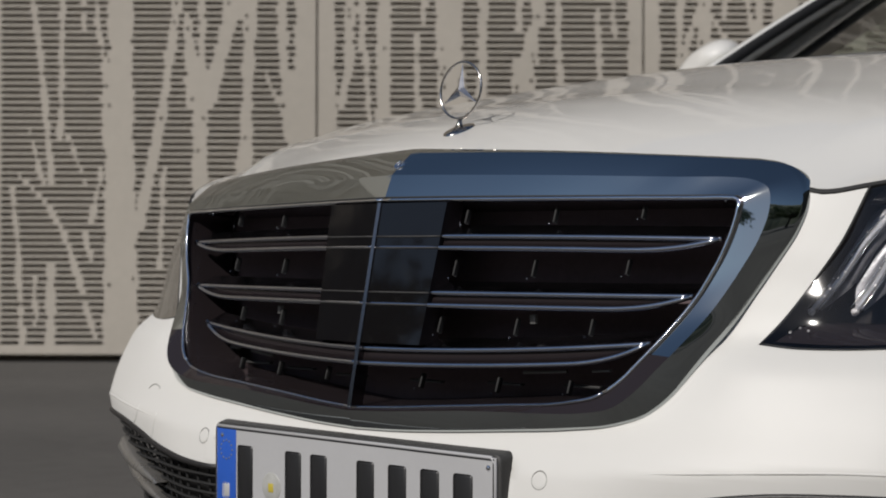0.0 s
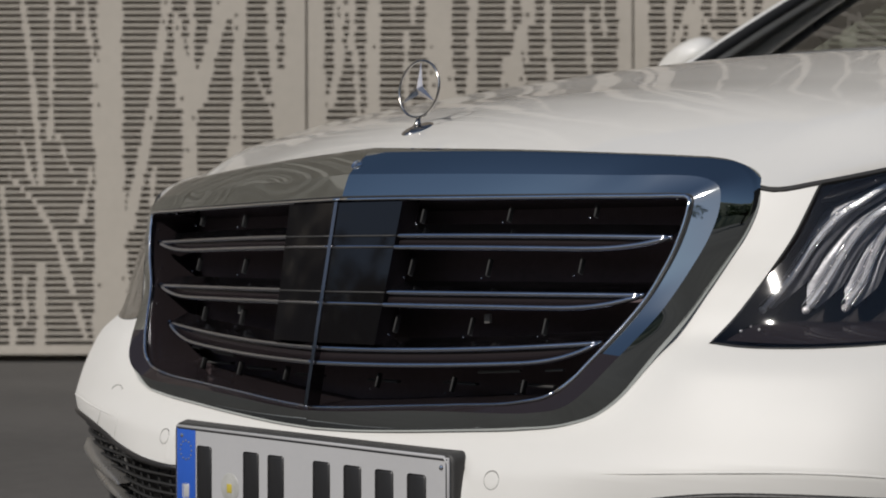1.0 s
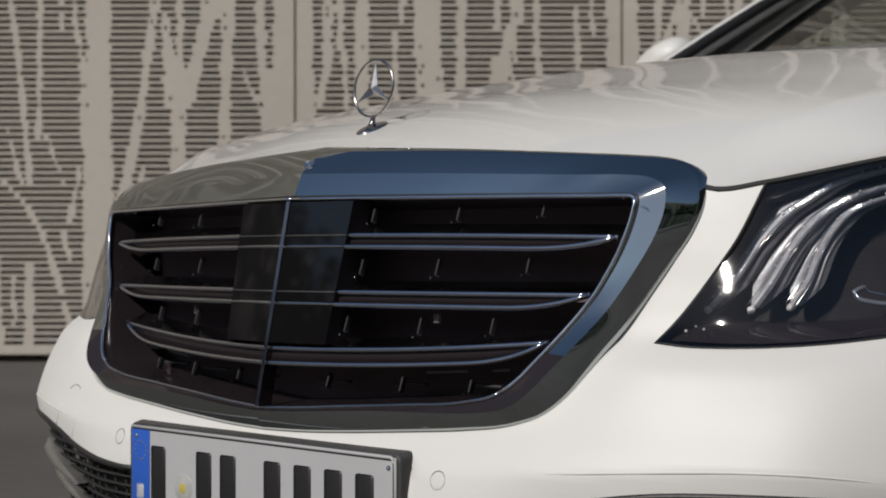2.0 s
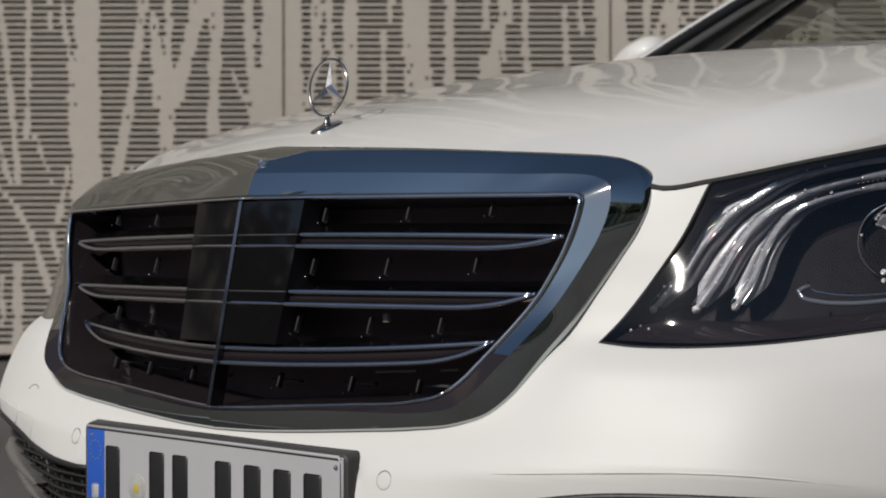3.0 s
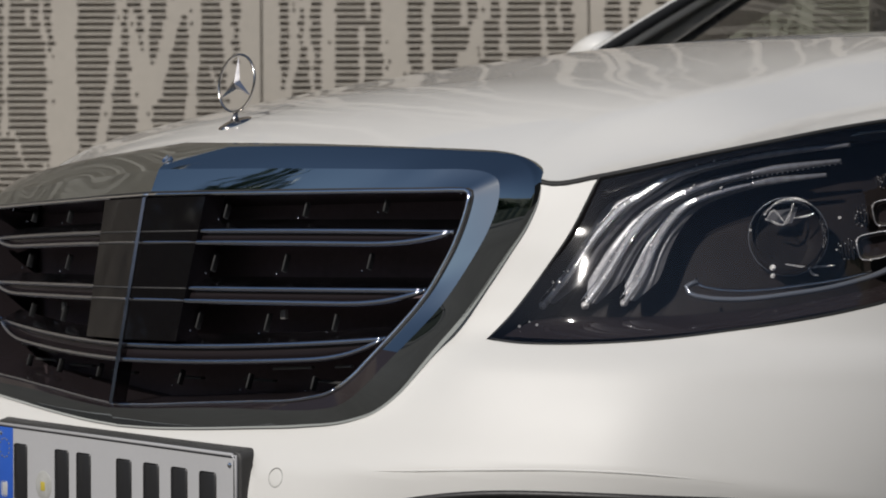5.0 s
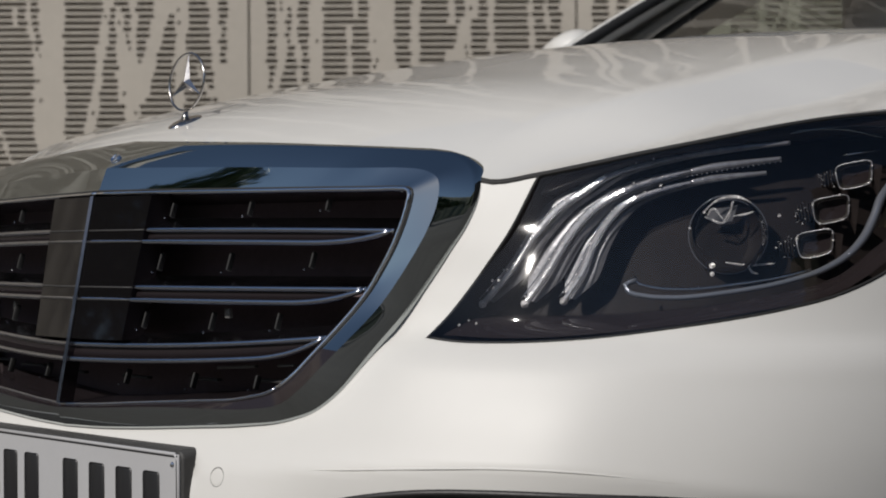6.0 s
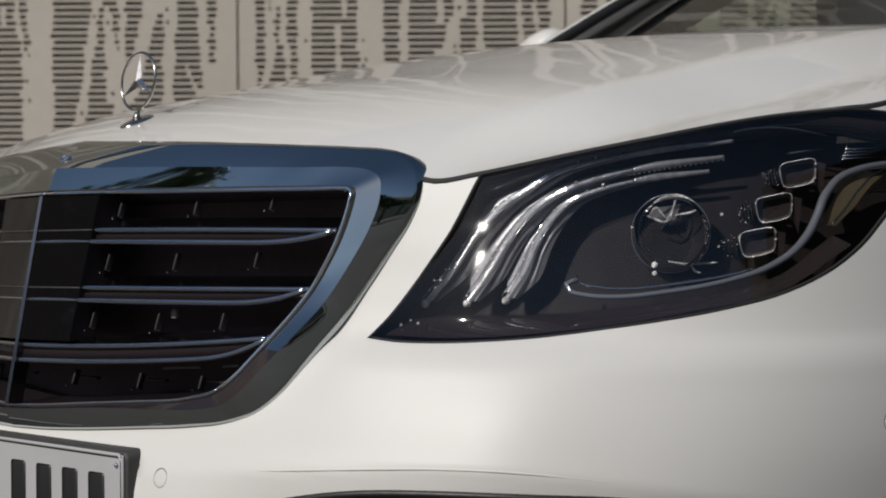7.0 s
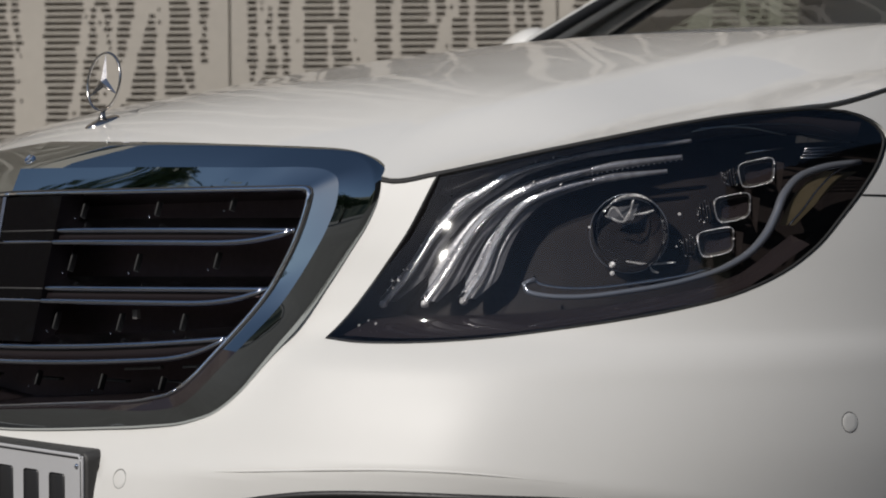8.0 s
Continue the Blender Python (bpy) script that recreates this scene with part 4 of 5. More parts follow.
def headlamp(s):
    loop = LAMP_LOOP

    def inner(x, z, d):
        return Vector((s * x, float(front_y(x, z)) + d, z))

    def lay(phi, z):
        # the glass is bent to put the sun's glint where the camera sees it
        p = front_at(phi, z)
        dx, dz = p[:, 0] - 0.612, z - 0.580
        p[:, 1] += (0.16 * dz - 0.05 * dx) * np.exp(-0.5 * ((dx / 0.08) ** 2 + (dz / 0.05) ** 2))
        p[:, 0] *= s
        return p

    def deep(phi, z):
        p = front_at(phi, z)
        p[:, 1] += 0.085
        p[:, 0] = p[:, 0] * s * 0.985
        return p

    house = part("headlamp", sheet("housing", mapped(loop), [], (0.02, 0.02), deep), LAMP_BLACK, car, "clear glass headlamp unit with black housing")
    part("housing_wall", loft("wall", [[on_front_side(s, x, z, -0.003) for x, z in loop] + [on_front_side(s, *loop[0], -0.003)], [Vector((s * x * 0.985, float(front_y(x, z)) + 0.085, z)) for x, z in list(loop) + [loop[0]]]]), LAMP_BLACK, house)
    cover = part("lens_cover", sheet("cover", mapped(loop * 1.0), [], (0.015, 0.012), lay), CLEAR, house, "clear glass cover")
    cover.visible_shadow = False
    part("lamp_seal", tube("seal", [on_front_side(s, x, z, -0.0005) for x, z in loop], 0.0018, 6, closed=True), RUBBER, house, "black rubber edge seal")
    # dark masks above the guides and along the floor
    top = [(0.62, 0.664), (0.66, 0.675), (0.72, 0.694), (0.78, 0.712), (0.84, 0.727), (0.885, 0.722)]
    low = [(0.60, 0.645), (0.645, 0.664), (0.71, 0.687), (0.78, 0.703), (0.84, 0.712), (0.885, 0.700)]
    a, b = smooth_path(top, 24), smooth_path(low, 24)
    part("upper_mask", loft("mask", [[inner(x, z, 0.012) for x, z in a], [inner(x, z, 0.022) for x, z in b], [inner(x, z - 0.004, 0.07) for x, z in b]]), BLACK_GLOSS, house)
    a = smooth_path([(0.54, 0.499), (0.605, 0.497), (0.697, 0.503), (0.789, 0.52), (0.855, 0.545), (0.885, 0.59)], 24)
    b = smooth_path([(0.548, 0.515), (0.605, 0.514), (0.697, 0.52), (0.789, 0.536), (0.84, 0.556), (0.868, 0.60)], 24)
    part("lower_mask", loft("mask", [[inner(x, z, 0.008) for x, z in a], [inner(x, z, 0.03) for x, z in b], [inner(x, z + 0.004, 0.075) for x, z in b]]), BLACK_GLOSS, house)
    # daytime light guides before a brushed reflector
    for (d, pts), thick in zip(GUIDES, (0.0027, 0.0029, 0.0027)):
        p = smooth_path(pts, 46)
        path = [inner(x, z, d) for x, z in p]
        fine = [inner(x, z, d) for x, z in smooth_path(pts, 181)]
        radii = [(thick * (1 + 0.45 * min(k / 80, 1)) - 0.9 * thick * min(max((k / 4 - 18) / 24, 0), 1)) * (1.0 + 0.14 * (k % 2)) for k in range(181)]
        part("light_guide", tube("guide", fine[:98], radii[:98], 7, flat=0.8), GUIDE, house, "clear ribbed daytime light guide", smooth=False)
        part("guide_bend", tube("bend", fine[97:136], [radii[97] * (1 - 0.5 * k / 38) for k in range(39)], 7, flat=0.7), GUIDE_DIM, house, "darker upper end of the light guide")
        part("guide_tail", tube("tail", fine[135:], [radii[97] * (0.5 + 0.6 * min(k / 12, 1)) * (1 - 0.6 * k / 45) + 0.0006 for k in range(46)], 7, flat=0.5), GUIDE_DIM, house)
        spark = random.Random(int(d * 1000))
        # bright beads added to imitate sparkle along the guide
        for k in range(16):
            q = fine[int(4 + 120 * spark.random() ** 1.3)]
            part("guide_sparkle", lathe("bead", [(0.0002, 0.0008), (spark.uniform(0.0008, 0.0017), 0.0)], q + Vector((s * spark.uniform(-0.004, 0.004), -0.0075, spark.uniform(-0.003, 0.003))), (s * 0.3, -0.85, 0.35), 6), SPARKLE, house)
        # thin chrome wires added as highlight streaks along the guide
        for dx, dz in ((-0.0058, 0.0022), (0.0055, -0.003)):
            part("guide_streak", tube("edge", [q + Vector((dx * s * (1 - 0.7 * k / 46), -0.003, dz * (1 - 0.7 * k / 46))) for k, q in enumerate(path[:34])], 0.0006, 5), CHROME_BRIGHT, house)
        # a bowed bright strip beside the guide, and a narrow one on its other side
        for side, reach in ((-1, 0.025), (1, 0.011)):
            rows = []
            for f in np.linspace(0, 1, 7):
                row = []
                for k, q in enumerate(path[:40]):
                    w = min(0.25 + k / 7, 1) * (1 - 0.75 * k / 46) * reach * f
                    bow = 0.0045 * math.sin(math.pi * f) * min(k / 10, 1)
                    row.append(q + Vector((side * s * w, 0.011 - bow + 0.45 * side * w, -0.35 * side * w)))
                rows.append(row)
            part("guide_backing", loft("backing", rows), REFLECTOR, house, "bowed bright reflector strip")
        part("guide_end", lathe("end", [(0.0005, 0.003), (0.003, 0.002), (0.0046, -0.002)], path[0] + Vector((-0.001 * s, -0.002, -0.003)), (s * 0.3, -0.8, -0.5), 10), SPARKLE, house)
    # row of small dots over the lowest guide
    for k in range(19):
        f = k / 18
        part("guide_dot", lathe("dot", [(0.0002, 0.0006), (0.0009, 0.0)], inner(0.722 + 0.065 * f, 0.6642 + 0.0155 * f, 0.034), (s * 0.5, -0.85, 0), 6), GUIDE_DIM, house)
    # small bright marks at the lamp's inner tip and edge
    for x, z, r in ((0.548, 0.509, 0.0016), (0.557, 0.514, 0.0012), (0.566, 0.511, 0.0014), (0.573, 0.556, 0.0018), (0.580, 0.556, 0.0016), (0.576, 0.548, 0.0014)):
        # each mark is a bead in the glint colour
        part("lamp_mark", lathe("small_disc", [(0.0002, 0.001), (r, 0.0)], inner(x, z, 0.016), (s * 0.3, -0.9, 0.3), 8), SPARKLE, house)
    # chrome loop round the lamp chamber
    p = smooth_path(LOOP, 60)
    loop3 = [inner(x, z, 0.030) for x, z in p]
    radii = [0.0028 + 0.0022 * min(max((k - 28) / 12, 0), 1) * (1 - 0.6 * max((k - 48) / 11, 0)) for k in range(60)]
    part("chrome_trim", tube("trim", loop3, radii, 8), TRIM_CHROME, house, "curved chrome trim strip")
    part("chrome_trim_inner", tube("trim", [inner(x + 0.004, z + 0.0085, 0.036) for x, z in p[2:30]], 0.0018, 6), CHROME_BRIGHT, house)
    # projector
    c = inner(0.750, 0.603, 0.066)
    R = 0.040
    ax = Vector((s * 0.5, -0.86, 0.03)).normalized()
    for name, profile, mat in (("projector_lens", [(0.0004, 0.022), (0.010, 0.0214), (0.020, 0.018), (0.029, 0.012), (0.0335, 0.005), (0.0355, -0.003)], OPTIC), ("projector_ring", [(0.0350, -0.004), (0.0352, -0.0024), (0.0355, -0.0018), (0.0358, -0.003), (0.0356, -0.006)], TRIM_CHROME), ("projector_bowl", [(0.035, -0.006), (0.029, -0.017), (0.018, -0.025), (0.001, -0.028)], LAMP_BLACK)):
        part(name, lathe(name, [(r * 1.17, h) for r, h in profile], c, ax, 40), mat, house, "round clear projector lens" if mat is OPTIC else "")
    # cut-glass facets behind the lens, as bright strokes placed to fit the camera's view
    right = Vector((0.70 * s, 0.71, 0))
    strokes = (((-0.62, 0.48), (-0.46, 0.42), (-0.10, 0.32), (0.02, 0.40)), ((-0.10, 0.34), (0.10, 0.66), (0.20, 0.96), (0.28, 1.02)), ((0.02, 0.42), (0.16, 0.80)), ((0.16, 0.50), (0.55, 0.56), (0.80, 0.66)),
               ((-0.62, 0.62), (-0.30, 0.92), (0.22, 1.04), (0.66, 0.84), (0.84, 0.58)), ((-0.05, -0.76), (0.45, -0.84), (1.0, -0.82), (1.3, -0.80)), ((0.60, -0.90), (0.66, -1.02), (0.84, -1.08)), ((-0.55, 0.50), (-0.40, 0.70), (-0.10, 0.40)))
    for q in strokes:
        path = [c + right * (R * u * 0.96) + Vector((0, 0, R * v * 0.96)) + ax * 0.004 for u, v in smooth_path(q, 12)]
        part("lens_facet", tube("facet", path, [0.0016 - 0.0009 * abs(k / 5.5 - 1) for k in range(12)], 6, flat=0.5), SPARKLE, house)
    part("lens_facet", loft("facet", [[c + right * R * u + Vector((0, 0, R * v)) - ax * 0.008 for u, v in row] for row in (((-0.6, 0.42), (-0.25, 0.34), (0.1, 0.36)), ((-0.5, 0.68), (-0.1, 0.72), (0.25, 0.78)))]), REFLECTOR, house)
    # bright beads stand in for the glints round the lens
    for u, v, r in ((-0.38, -0.82, 0.0034), (-0.38, -1.04, 0.0026), (-0.58, 0.58, 0.0014), (-0.96, 0.16, 0.0014), (1.38, 0.48, 0.0018), (1.30, -0.36, 0.0011)):
        part("lens_glint", lathe("glint", [(0.0003, r * 0.6), (r * 0.7, r * 0.4), (r, 0.0)], c + right * R * u + Vector((0, 0, R * v)) + ax * 0.012, (s * 0.3, -0.8, 0.3), 10), SPARKLE, house)
    # three square modules with clear rounded rims
    rnd = random.Random(5)
    for x, z in ((0.832, 0.666), (0.824, 0.629), (0.819, 0.593)):
        c = inner(x, z, 0.050)
        ax = Vector((s * 0.45, -0.89, 0.0)).normalized()
        turn = Vector((0, -1, 0)).rotation_difference(ax).to_matrix() @ Euler((0, -0.12 * s, 0)).to_matrix()
        rim = []
        for k in range(40):
            an = 2 * math.pi * k / 40
            u, v = math.copysign(abs(math.cos(an)) ** 0.45, math.cos(an)), math.copysign(abs(math.sin(an)) ** 0.45, math.sin(an))
            rim.append((0.0185 * u + (0.0022 * v if u > 0 else -0.0012 * v), 0.0135 * v + 0.0012 * u))
        at = lambda u, v, d: c + turn @ Vector((s * u, d, v))
        thick = [rnd.uniform(0.0002, 0.0011) for _ in range(40)]
        part("lamp_module", tube("rim", [at(u, v, 0) for u, v in rim], [0.4 * thick[k] + 0.3 * (thick[k - 1] + thick[(k + 1) % 40]) for k in range(40)], 6, closed=True), GUIDE_DIM, house, "rounded square high-beam module")
        # beads on the rim imitate its broken highlights
        for k in rnd.sample(range(40), 13):
            part("module_glint", lathe("glint", [(0.0002, 0.0008), (rnd.uniform(0.0006, 0.0013), 0.0)], at(*rim[k], -0.0006), (s * 0.3, -0.85, 0.3), 6), SPARKLE, house)
        closed = rim + rim[:1]
        part("module_wall", loft("wall", [[at(u, v, 0.001) for u, v in closed], [at(u * 0.80, v * 0.76, 0.010) for u, v in closed]]), MODULE_GREY, house)
        part("module_lens", loft("lens", [[at(u * f, v * f * 0.95, 0.010 + 0.002 * (1 - f)) for u, v in closed] for f in (0.82, 0.5, 0.1)]), BLACK_GLOSS, house)
        for k in range(5):
            u = -0.0245 - 0.0036 * k
            part("module_fin", box("fin", (0.0016, 0.008, 0.020 - 0.002 * k), at(u, rnd.uniform(-0.003, 0.003), 0.006 + 0.002 * k), 0.0005, turn), LAMP_BLACK, house)
        # scattered beads imitate the glitter beside the module
        for k in range(16):
            part("module_sparkle", lathe("bead", [(0.0002, 0.0005), (rnd.uniform(0.0004, 0.0009), 0.0)], at(-0.038 + 0.016 * rnd.random(), 0.024 * (rnd.random() - 0.5), 0.002), (s * 0.3, -0.8, 0.3), 6), SPARKLE if k % 3 else REFLECTOR, house)
        # slanting web beside the module
        part("module_web", loft("web", [[at(0.019, 0.010, 0.004), at(0.030, 0.006, -0.004)], [at(0.016, -0.012, 0.008), at(0.021, -0.030, 0.0)]]), LAMP_BLACK, house, smooth=False)
    # outer side reflector
    rows = [[inner(x0 + (x1 - x0) * f, z, 0.035 + 0.01 * f) for f in np.linspace(0, 1, 5)] for z, x0, x1 in ((0.610, 0.859, 0.864), (0.626, 0.860, 0.870), (0.642, 0.862, 0.875), (0.656, 0.866, 0.880), (0.668, 0.874, 0.887))]
    part("side_reflector", loft("side_reflector", rows), AMBER, house, "dull amber side reflector")
    for pts, r in (([(0.793, 0.709), (0.809, 0.714), (0.825, 0.714), (0.850, 0.706)], 0.0011), ([(0.796, 0.712), (0.816, 0.716), (0.840, 0.718), (0.866, 0.716), (0.879, 0.708)], 0.0008)):
        part("upper_line", tube("line", [inner(x, z, 0.016) for x, z in smooth_path(pts, 16)], r, 6), CHROME, house)
    part("guide_tip", tube("tip", [inner(x, z, 0.046) for x, z in ((0.822, 0.687), (0.832, 0.690), (0.843, 0.693))], (0.0008, 0.0014, 0.001), 6), CHROME_BRIGHT, house)
    part("upper_cell", loft("cell", [[inner(x, z, 0.03) for x, z in ((0.852, 0.706), (0.866, 0.709), (0.882, 0.708))], [inner(x, z, 0.034) for x, z in ((0.852, 0.698), (0.866, 0.700), (0.880, 0.699))]]), MODULE_GREY, house)
    part("side_fin", tube("fin", [inner(x, z, 0.028) for x, z in smooth_path([(0.889, 0.677), (0.882, 0.668), (0.876, 0.650), (0.871, 0.626), (0.866, 0.610)], 16)], 0.0012, 6), CHROME_BRIGHT, house)
    for k in range(4):
        part("upper_slat", tube("slat", [inner(x, 0.682 + 0.0035 * k + 0.12 * (x - 0.86), 0.036) for x in (0.858, 0.868, 0.878)], 0.0007, 5), CHROME_DARK, house)


def on_front_side(s, x, z, proud=0.0):
    q = on_front(float(x), float(z), proud)
    return Vector((s * q.x, q.y, q.z))


for s in (1, -1):
    headlamp(s)


# ---- number plate ----
def number_plate():
    z0, z1, y = 0.2475, 0.3665, -0.0665
    fr = [(-0.266, z0), (0.266, z0), (0.266, z1), (-0.266, z1)]
    bm = bmesh.new()
    rings = []
    for grow, yy in ((-0.006, y + 0.0005), (-0.0015, y), (0.0, y + 0.0025), (0.004, y + 0.014), (0.014, y + 0.045)):
        ring = []
        for x, z in fr:
            cx, cz = (1 if x > 0 else -1), (1 if z > 0.3 else -1)
            for k in range(5):
                an = math.atan2(cz, cx) + radians(-45 + 22.5 * k)
                r = 0.010
                ring.append(bm.verts.new((x + cx * (grow - r) + r * math.cos(an), yy, z + cz * (grow * (0.5 if cz > 0 else 1) - r) + r * math.sin(an))))
        rings.append(ring)
    for a, b in zip(rings[:-1], rings[1:]):
        for k in range(len(a)):
            bm.faces.new((a[k], a[(k + 1) % len(a)], b[(k + 1) % len(b)], b[k]))
    bm.faces.new(rings[0])
    holder = part("number_plate_holder", bm, GREY_PLASTIC, car, "dark grey plastic number plate holder")
    part("number_plate", box("plate", (0.520, 0.002, 0.110), (0, y - 0.0005, 0.307), 0.0008), PLATE_WHITE, holder, "white embossed number plate with dark bars", smooth=False)
    part("country_band", box("band", (0.041, 0.002, 0.107), (-0.238, y - 0.0012, 0.307), 0.0005), PLATE_BLUE, holder, "blue band")
    for (a, b), (sx, sz) in (((0, 0.3595), (0.514, 0.0022)), ((0, 0.2545), (0.514, 0.0022)), ((0.256, 0.307), (0.0022, 0.104))):
        part("plate_border", box("border", (sx, 0.002, sz), (a, y - 0.0014, b), 0.0006), INK, holder)
    part("plate_rim", tube("rim", [(-0.259, y - 0.001, 0.362), (0.252, y - 0.001, 0.362), (0.2585, y - 0.001, 0.355), (0.259, y - 0.001, 0.253)], 0.0022, 6), PLATE_WHITE, holder)
    for u in (0.063, 0.162, 0.212, 0.300, 0.357, 0.413, 0.468):
        part("plate_bar", box("bar", (0.030, 0.0025, 0.075), (-0.26 + u, y - 0.0016, 0.302), 0.0035), INK, holder)
    part("band_bar", box("bar", (0.014, 0.0025, 0.020), (-0.238, y - 0.0016, 0.277), 0.003), PLATE_WHITE, holder)
    for k in range(12):
        an = 2 * math.pi * k / 12
        part("band_dot", lathe("dot", [(0.0005, 0.0010), (0.0013, 0.0008), (0.0015, 0)], (-0.238 + 0.0125 * math.cos(an), y - 0.002, 0.331 + 0.0125 * math.sin(an)), (0, -1, 0), 8), STAR_DULL, holder)
    part("seal", lathe("seal", [(0.0005, 0.0016), (0.017, 0.0014), (0.019, 0.0004), (0.0195, 0)], (-0.143, y - 0.0012, 0.290), (0, -1, 0), 28), SEAL_GREY, holder, "round grey seal")
    part("seal_mark", box("mark", (0.011, 0.002, 0.012), (-0.143, y - 0.0022, 0.289), 0.001), YELLOW, holder)
    for x in (0.2475, -0.247):
        part("plate_screw", lathe("small_disc", [(0.0005, 0.0025), (0.002, 0.0022), (0.0032, 0.001), (0.0036, 0)], (x, y - 0.0014, 0.350), (0, -1, 0), 14), CHROME_BRIGHT, holder)


number_plate()


# ---- bumper details ----
def bumper_details():
    for x, z in ((0.316, 0.3415), (-0.302, 0.3440), (0.929, 0.407), (-0.929, 0.407)):
        s = 1 if x > 0 else -1
        n = front_normal(abs(x), z)
        n.x *= s
        c = on_front_side(s, abs(x), z)
        sensor = part("parking_sensor", lathe("sensor", [(0.0003, 0.0002), (0.0045, 0.0002), (0.0088, 0.0001), (0.0092, 0.0000), (0.0098, -0.0008), (0.0099, -0.003)], c, n, 28), DIMMED_PAINT, car, "round white parking sensor")
        part("sensor_gap", lathe("gap", [(0.0097, -0.0012), (0.0100, -0.0001), (0.0109, 0.0000), (0.0112, -0.0012)], c, n, 28), BLACK if abs(x) > 0.9 else SENSOR_GAP, sensor)
    loop = [on_front_side(-1, 0.478 + 0.019 * math.cos(q), 0.392 + 0.010 * math.sin(q), 0.0001) for q in np.linspace(0.3, 2.6, 24)]
    part("tow_cover", tube("cover", loop, 0.0007, 6), SENSOR_GAP, car, "oval towing eye cover")
    for a, b in (((0.512, 0.372), (0.530, 0.343)), ((0.446, 0.366), (0.468, 0.318))):
        part("bumper_fold", tube("fold", [on_front_side(-1, a[0] + (b[0] - a[0]) * f * f, a[1] + (b[1] - a[1]) * f, -0.0004) for f in np.linspace(0, 1, 12)], [0.0009 + 0.0006 * k / 11 for k in range(12)], 6), DIMMED_PAINT, car)
    for s in (1, -1):
        xs = np.linspace(0.44, 0.80, 80)
        part("bumper_crease", tube("crease", [on_front_side(s, x, crease_z(x), -0.0006) for x in xs], [0.0011 * min(1, k / 20, (79 - k) / 20) + 0.0002 for k in range(80)], 8), DIMMED_PAINT, car, "rounded crease along the bumper")
    # lower air intake: dark grid and a chrome blade either side
    zs = np.linspace(0.185, 0.345, 8)
    xs = np.linspace(-0.88, 0.88, 60)
    back = part("air_intake", loft("intake", [[(x * 0.985, float(front_y(x, z)) + 0.05, z) for x in xs] for z in zs]), BLACK, car, "black lower air intake with a fine grid")
    for z in np.arange(0.19, 0.35, 0.0125):
        part("intake_slat", tube("slat", [(x, float(front_y(x, z)) + 0.012, z) for x in np.linspace(-0.87, 0.87, 70)], 0.0022, 5, flat=1.6), RUBBER, back)
    for x in np.arange(-0.87, 0.871, 0.03):
        part("intake_upright", tube("upright", [(x + 0.006 * math.copysign(1, x), float(front_y(x, z)) + 0.018, z) for z in np.linspace(0.185, 0.345, 6)], 0.0018, 5), RUBBER, back)
    for s in (1, -1):
        for dz, d, m in ((0.0, -0.002, BLADE), (-0.027, 0.004, BLADE)):
            rows = []
            for f in np.linspace(0, 1, 24):
                x = 0.660 - 0.19 * f
                w = 0.016 * (1 - f) ** 0.7 + 0.0015
                z = 0.292 + dz - 0.034 * f
                q = Vector((s * x, float(front_y(x, z)) + d - 0.006, z))
                rows.append([q + Vector((0, 0.03, w)), q + Vector((0, 0.004, w * 0.9)), q + Vector((0, -0.004, 0)), q + Vector((0, 0.004, -w * 0.8)), q + Vector((0, 0.03, -w))])
            part("intake_blade", loft("blade", rows), m, car, "chrome blade in the lower intake")
        rim = [on_front_side(s, x, z, 0.001) for x, z in INTAKE_HALF[8:60]]
        part("intake_edge", tube("edge", rim, 0.0042, 6), BLACK, car)


bumper_details()


# ---- hood ornament ----
def hood_ornament():
    c = Vector((0.0, 0.134, 0.8085))
    base = part("hood_ornament", lathe("base", [(0.0005, 0.005), (0.006, 0.0045), (0.012, 0.003), (0.016, 0.0018), (0.0182, 0.0006), (0.0188, -0.004)], (0, 0.131, float(hood_z(0, 0.131)) + 0.0005), (0, -0.38, 0.92), 32), ORNAMENT, car, "chrome ring ornament with three arms on the hood")
    for v in base.data.vertices:
        old = v.co.y - 0.131
        v.co.y, v.co.z = 0.131 + old * 1.35, v.co.z + old * 0.35 * 0.41
    part("stem", tube("stem", [(0, 0.131, 0.756), (0, 0.132, 0.764), (0, 0.133, 0.7725)], (0.0078, 0.0040, 0.0028), 12, up=(1, 0, 0)), ORNAMENT, base)
    ring = [c + Vector((0.0375 * math.cos(q), 0.1 * 0.0375 * math.sin(q), 0.0375 * math.sin(q))) for q in np.linspace(0, 2 * math.pi, 64, endpoint=False)]
    part("ring", tube("ring", ring, 0.0018, 8, closed=True, up=(0, 1, 0)), ORNAMENT, base)
    for k in range(3):
        an = math.pi / 2 + 2 * math.pi * k / 3
        d = Vector((math.cos(an), 0.1 * math.sin(an), math.sin(an)))
        w = Vector((-math.sin(an), 0, math.cos(an)))
        verts = [c + Vector((0, -0.0045, 0)), c + Vector((0, 0.0045, 0)), c + d * 0.0055 + (w - d * 0.2) * 0.0065, c + d * 0.0055 - (w + d * 0.2) * 0.0065, c + d * 0.0372]
        part("spoke", from_lists("spoke", verts, [(0, 2, 4), (0, 4, 3), (1, 4, 2), (1, 3, 4), (0, 3, 1), (0, 1, 2)]), SPOKE, base, smooth=False)


hood_ornament()


# ---- unseen wall to the east, added to darken the bumper's corner ----
def east_sky_blocker():
    bm = box("wall", (0.3, 19.0, 8.0), (12.5, 8.5, 4.0), 0.01)
    tagged(part("unseen_wall_east", bm, PLASTER, smooth=False), "unseen plain warm grey plaster wall added to block the eastern sky", "wall", kind="structure")


east_sky_blocker()


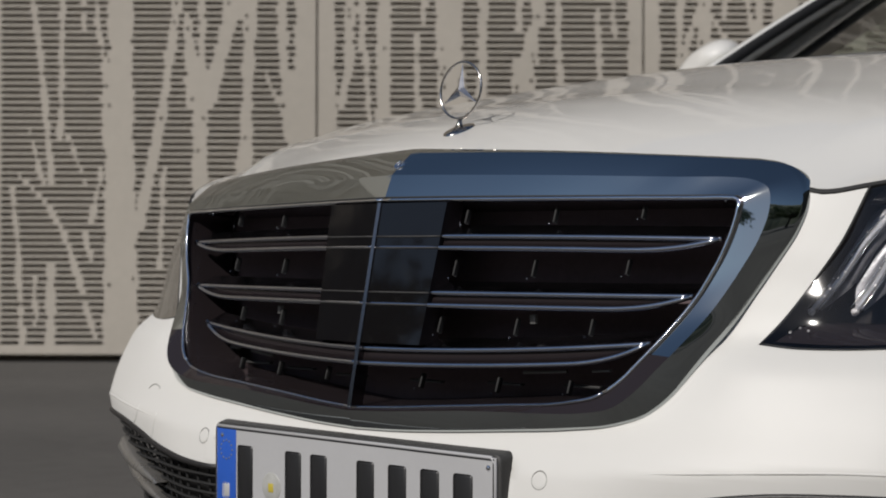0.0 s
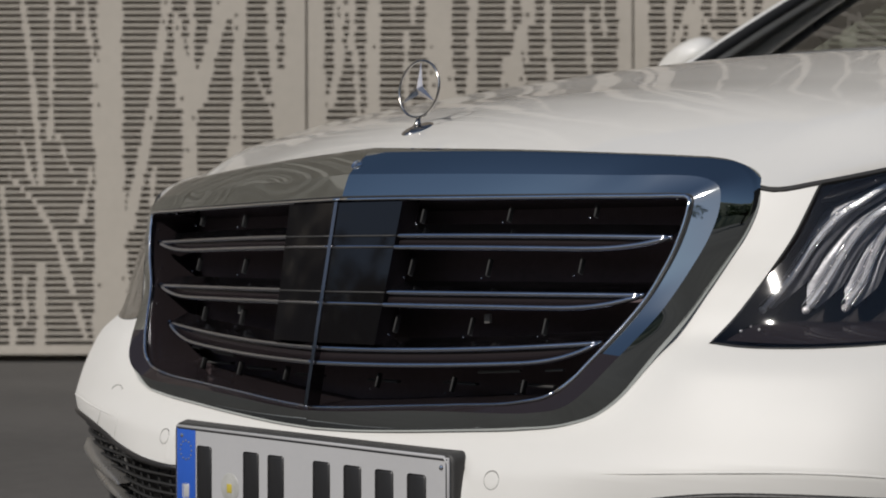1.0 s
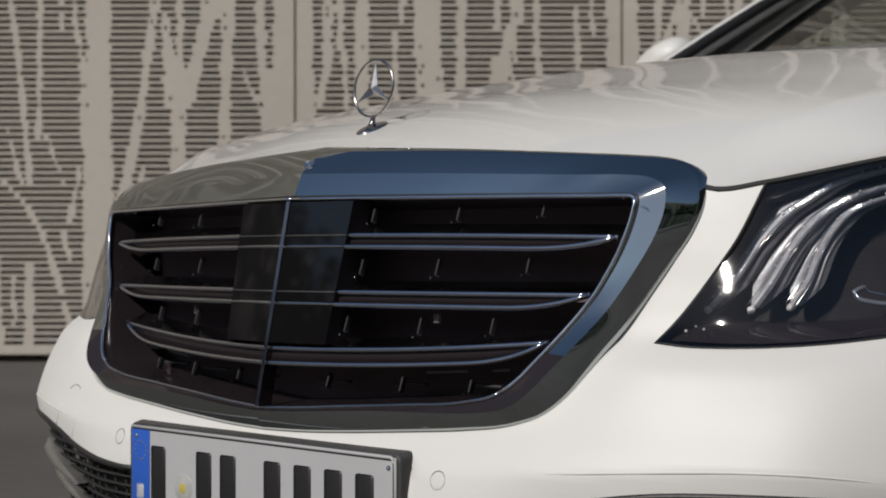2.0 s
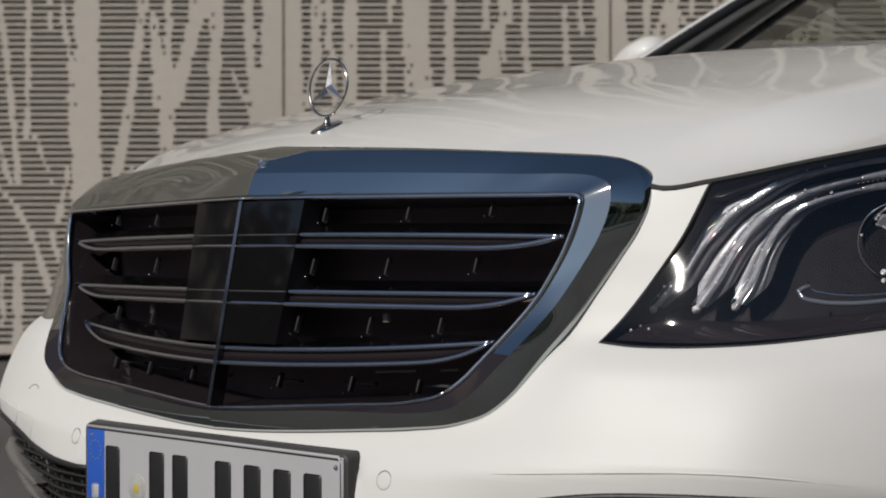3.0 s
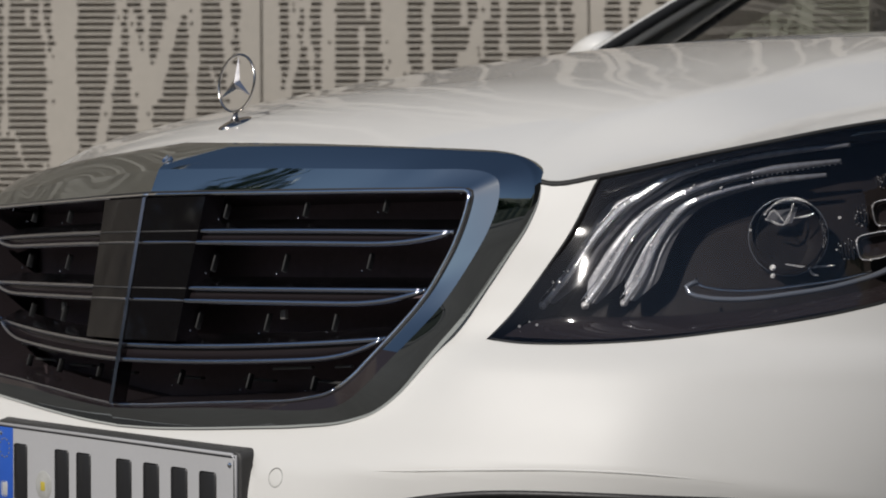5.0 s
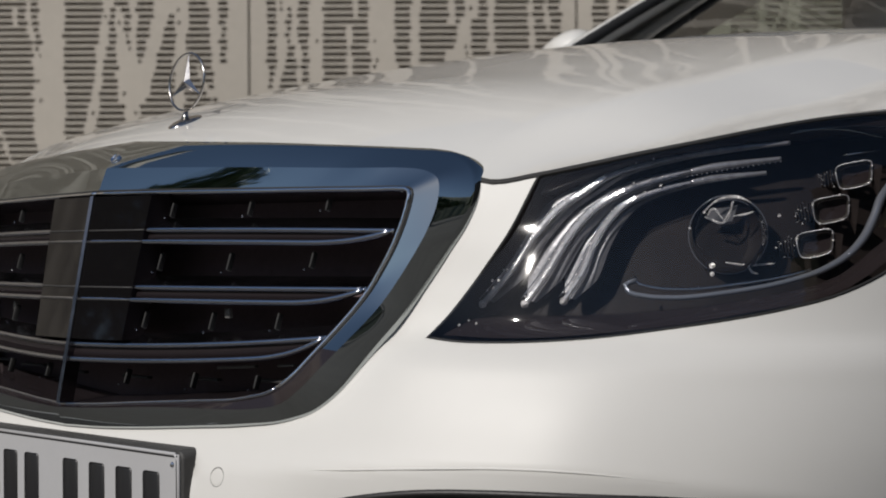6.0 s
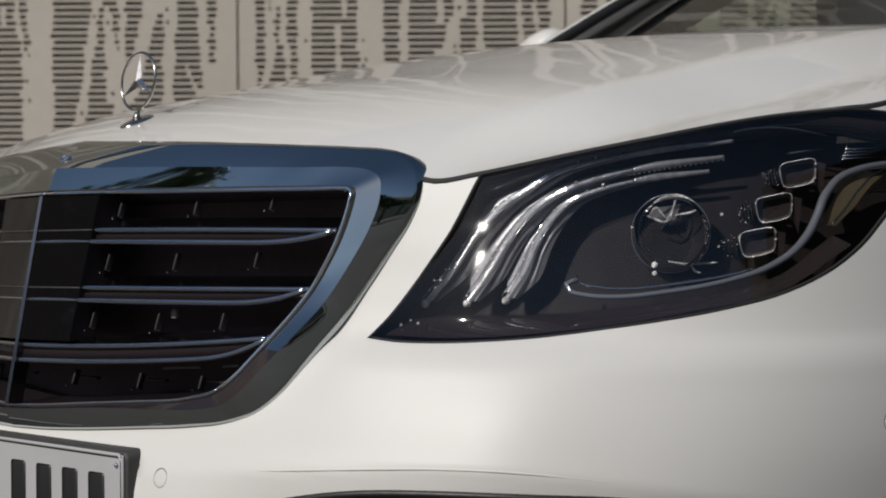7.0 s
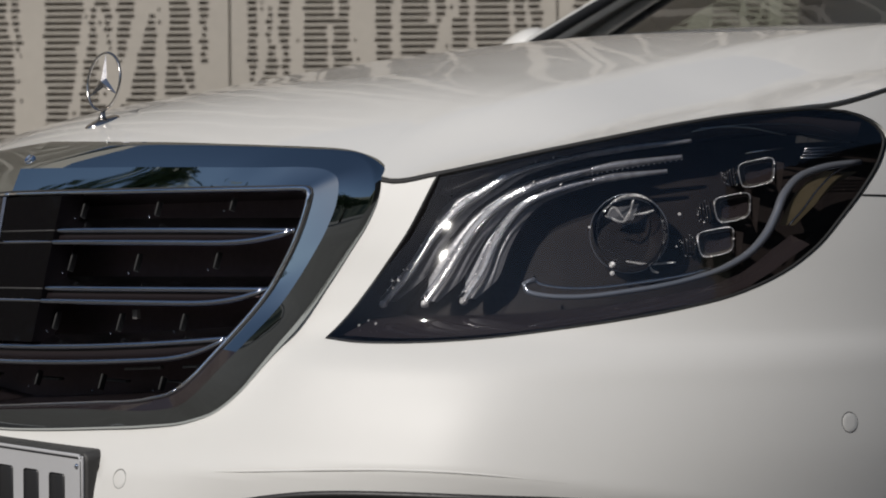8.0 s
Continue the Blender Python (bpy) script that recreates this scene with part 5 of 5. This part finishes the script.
# ---- trees beyond the yard, which the chrome mirrors ----
def tree(at, height, seed):
    rnd = random.Random(seed)
    root = tagged(new("tree"), "leafy green tree at the edge of the yard", "tree", "trees round the yard")
    root.location = at
    part("trunk", tube("trunk", [(0, 0, 0), (0.05, 0, height * 0.25), (0.0, 0.1, height * 0.5), (0.1, 0.05, height * 0.8)], (0.22, 0.17, 0.12, 0.04), 9, up=(1, 0, 0)), BARK, root)
    for k in range(7):
        an, z = rnd.uniform(0, 6.28), height * rnd.uniform(0.3, 0.6)
        r = height * rnd.uniform(0.18, 0.3)
        part("limb", tube("limb", [(0, 0, z), (r * 0.5 * math.cos(an), r * 0.5 * math.sin(an), z + r * 0.5), (r * math.cos(an), r * math.sin(an), z + r * 0.8)], (0.08, 0.05, 0.02), 6, up=(1, 0, 0)), BARK, root)
    centres = [Vector((rnd.gauss(0, height * 0.16), rnd.gauss(0, height * 0.16), height * rnd.uniform(0.4, 0.95))) for _ in range(26)]
    verts, faces = [], []
    for c in centres:
        for _ in range(150):
            q = c + Vector((rnd.gauss(0, 1), rnd.gauss(0, 1), rnd.gauss(0, 0.8))) * height * 0.055
            a, b = Vector((rnd.gauss(0, 1), rnd.gauss(0, 1), rnd.gauss(0, 1))).normalized() * (0.028 * height), Vector((rnd.gauss(0, 1), rnd.gauss(0, 1), rnd.gauss(0, 1))).normalized() * (0.015 * height)
            n = len(verts)
            verts += [q - a, q + b, q + a, q - b]
            faces.append((n, n + 1, n + 2, n + 3))
    part("crown", from_lists("crown", verts, faces), LEAF, root, smooth=False)


for k, (x, y, h) in enumerate(((-26.0, -17.0, 8.0), (-22.0, -20.0, 12.5), (-19.0, -22.5, 9.5), (-15.0, -23.5, 7.5), (-11.0, -23.0, 7.0), (-7.5, -24.0, 5.5), (-4.0, -25.0, 4.5), (0.5, -24.0, 5.0), (4.5, -23.0, 6.0), (8.0, -22.0, 8.5), (13.0, -19.5, 8.0), (18.0, -14.0, 8.5), (21.0, -7.0, 8.0), (22.5, 3.0, 9.0))):
    tree((x, y, 0), h, 11 + k)


# ---- wooded hill beyond the yard ----
def hill():
    rnd = np.random.default_rng(8)
    az = np.radians(np.linspace(-75, 150, 226))
    rise = np.interp(np.degrees(az), (-75, -45, -20, 0, 25, 55, 85, 120, 150), (2.5, 5.0, 7.0, 9.5, 13.0, 19.0, 21.0, 17.0, 5.0))
    rise = rise + np.convolve(rnd.normal(0, 1.0, len(az)), np.ones(9) / 4.0, "same") * 0.3 + rnd.normal(0, 0.08, len(az))
    rows = []
    for r, k in ((95.0, 0.0), (110.0, 0.25), (130.0, 0.6), (150.0, 0.88), (165.0, 1.0), (240.0, 1.02), (330.0, 0.0)):
        wob = rnd.normal(0, 0.5, len(az)) * (0 < k < 1)
        rows.append([(r * math.sin(a), -r * math.cos(a), max(k * 165.0 * math.tan(radians(e)) + w, 0.0) - (0.3 if k == 0 else 0.0)) for a, e, w in zip(az, rise, wob)])
    tagged(part("backdrop", loft("backdrop", rows), WOODS), "dark wooded hill far beyond the yard", "hill", kind="structure")


hill()
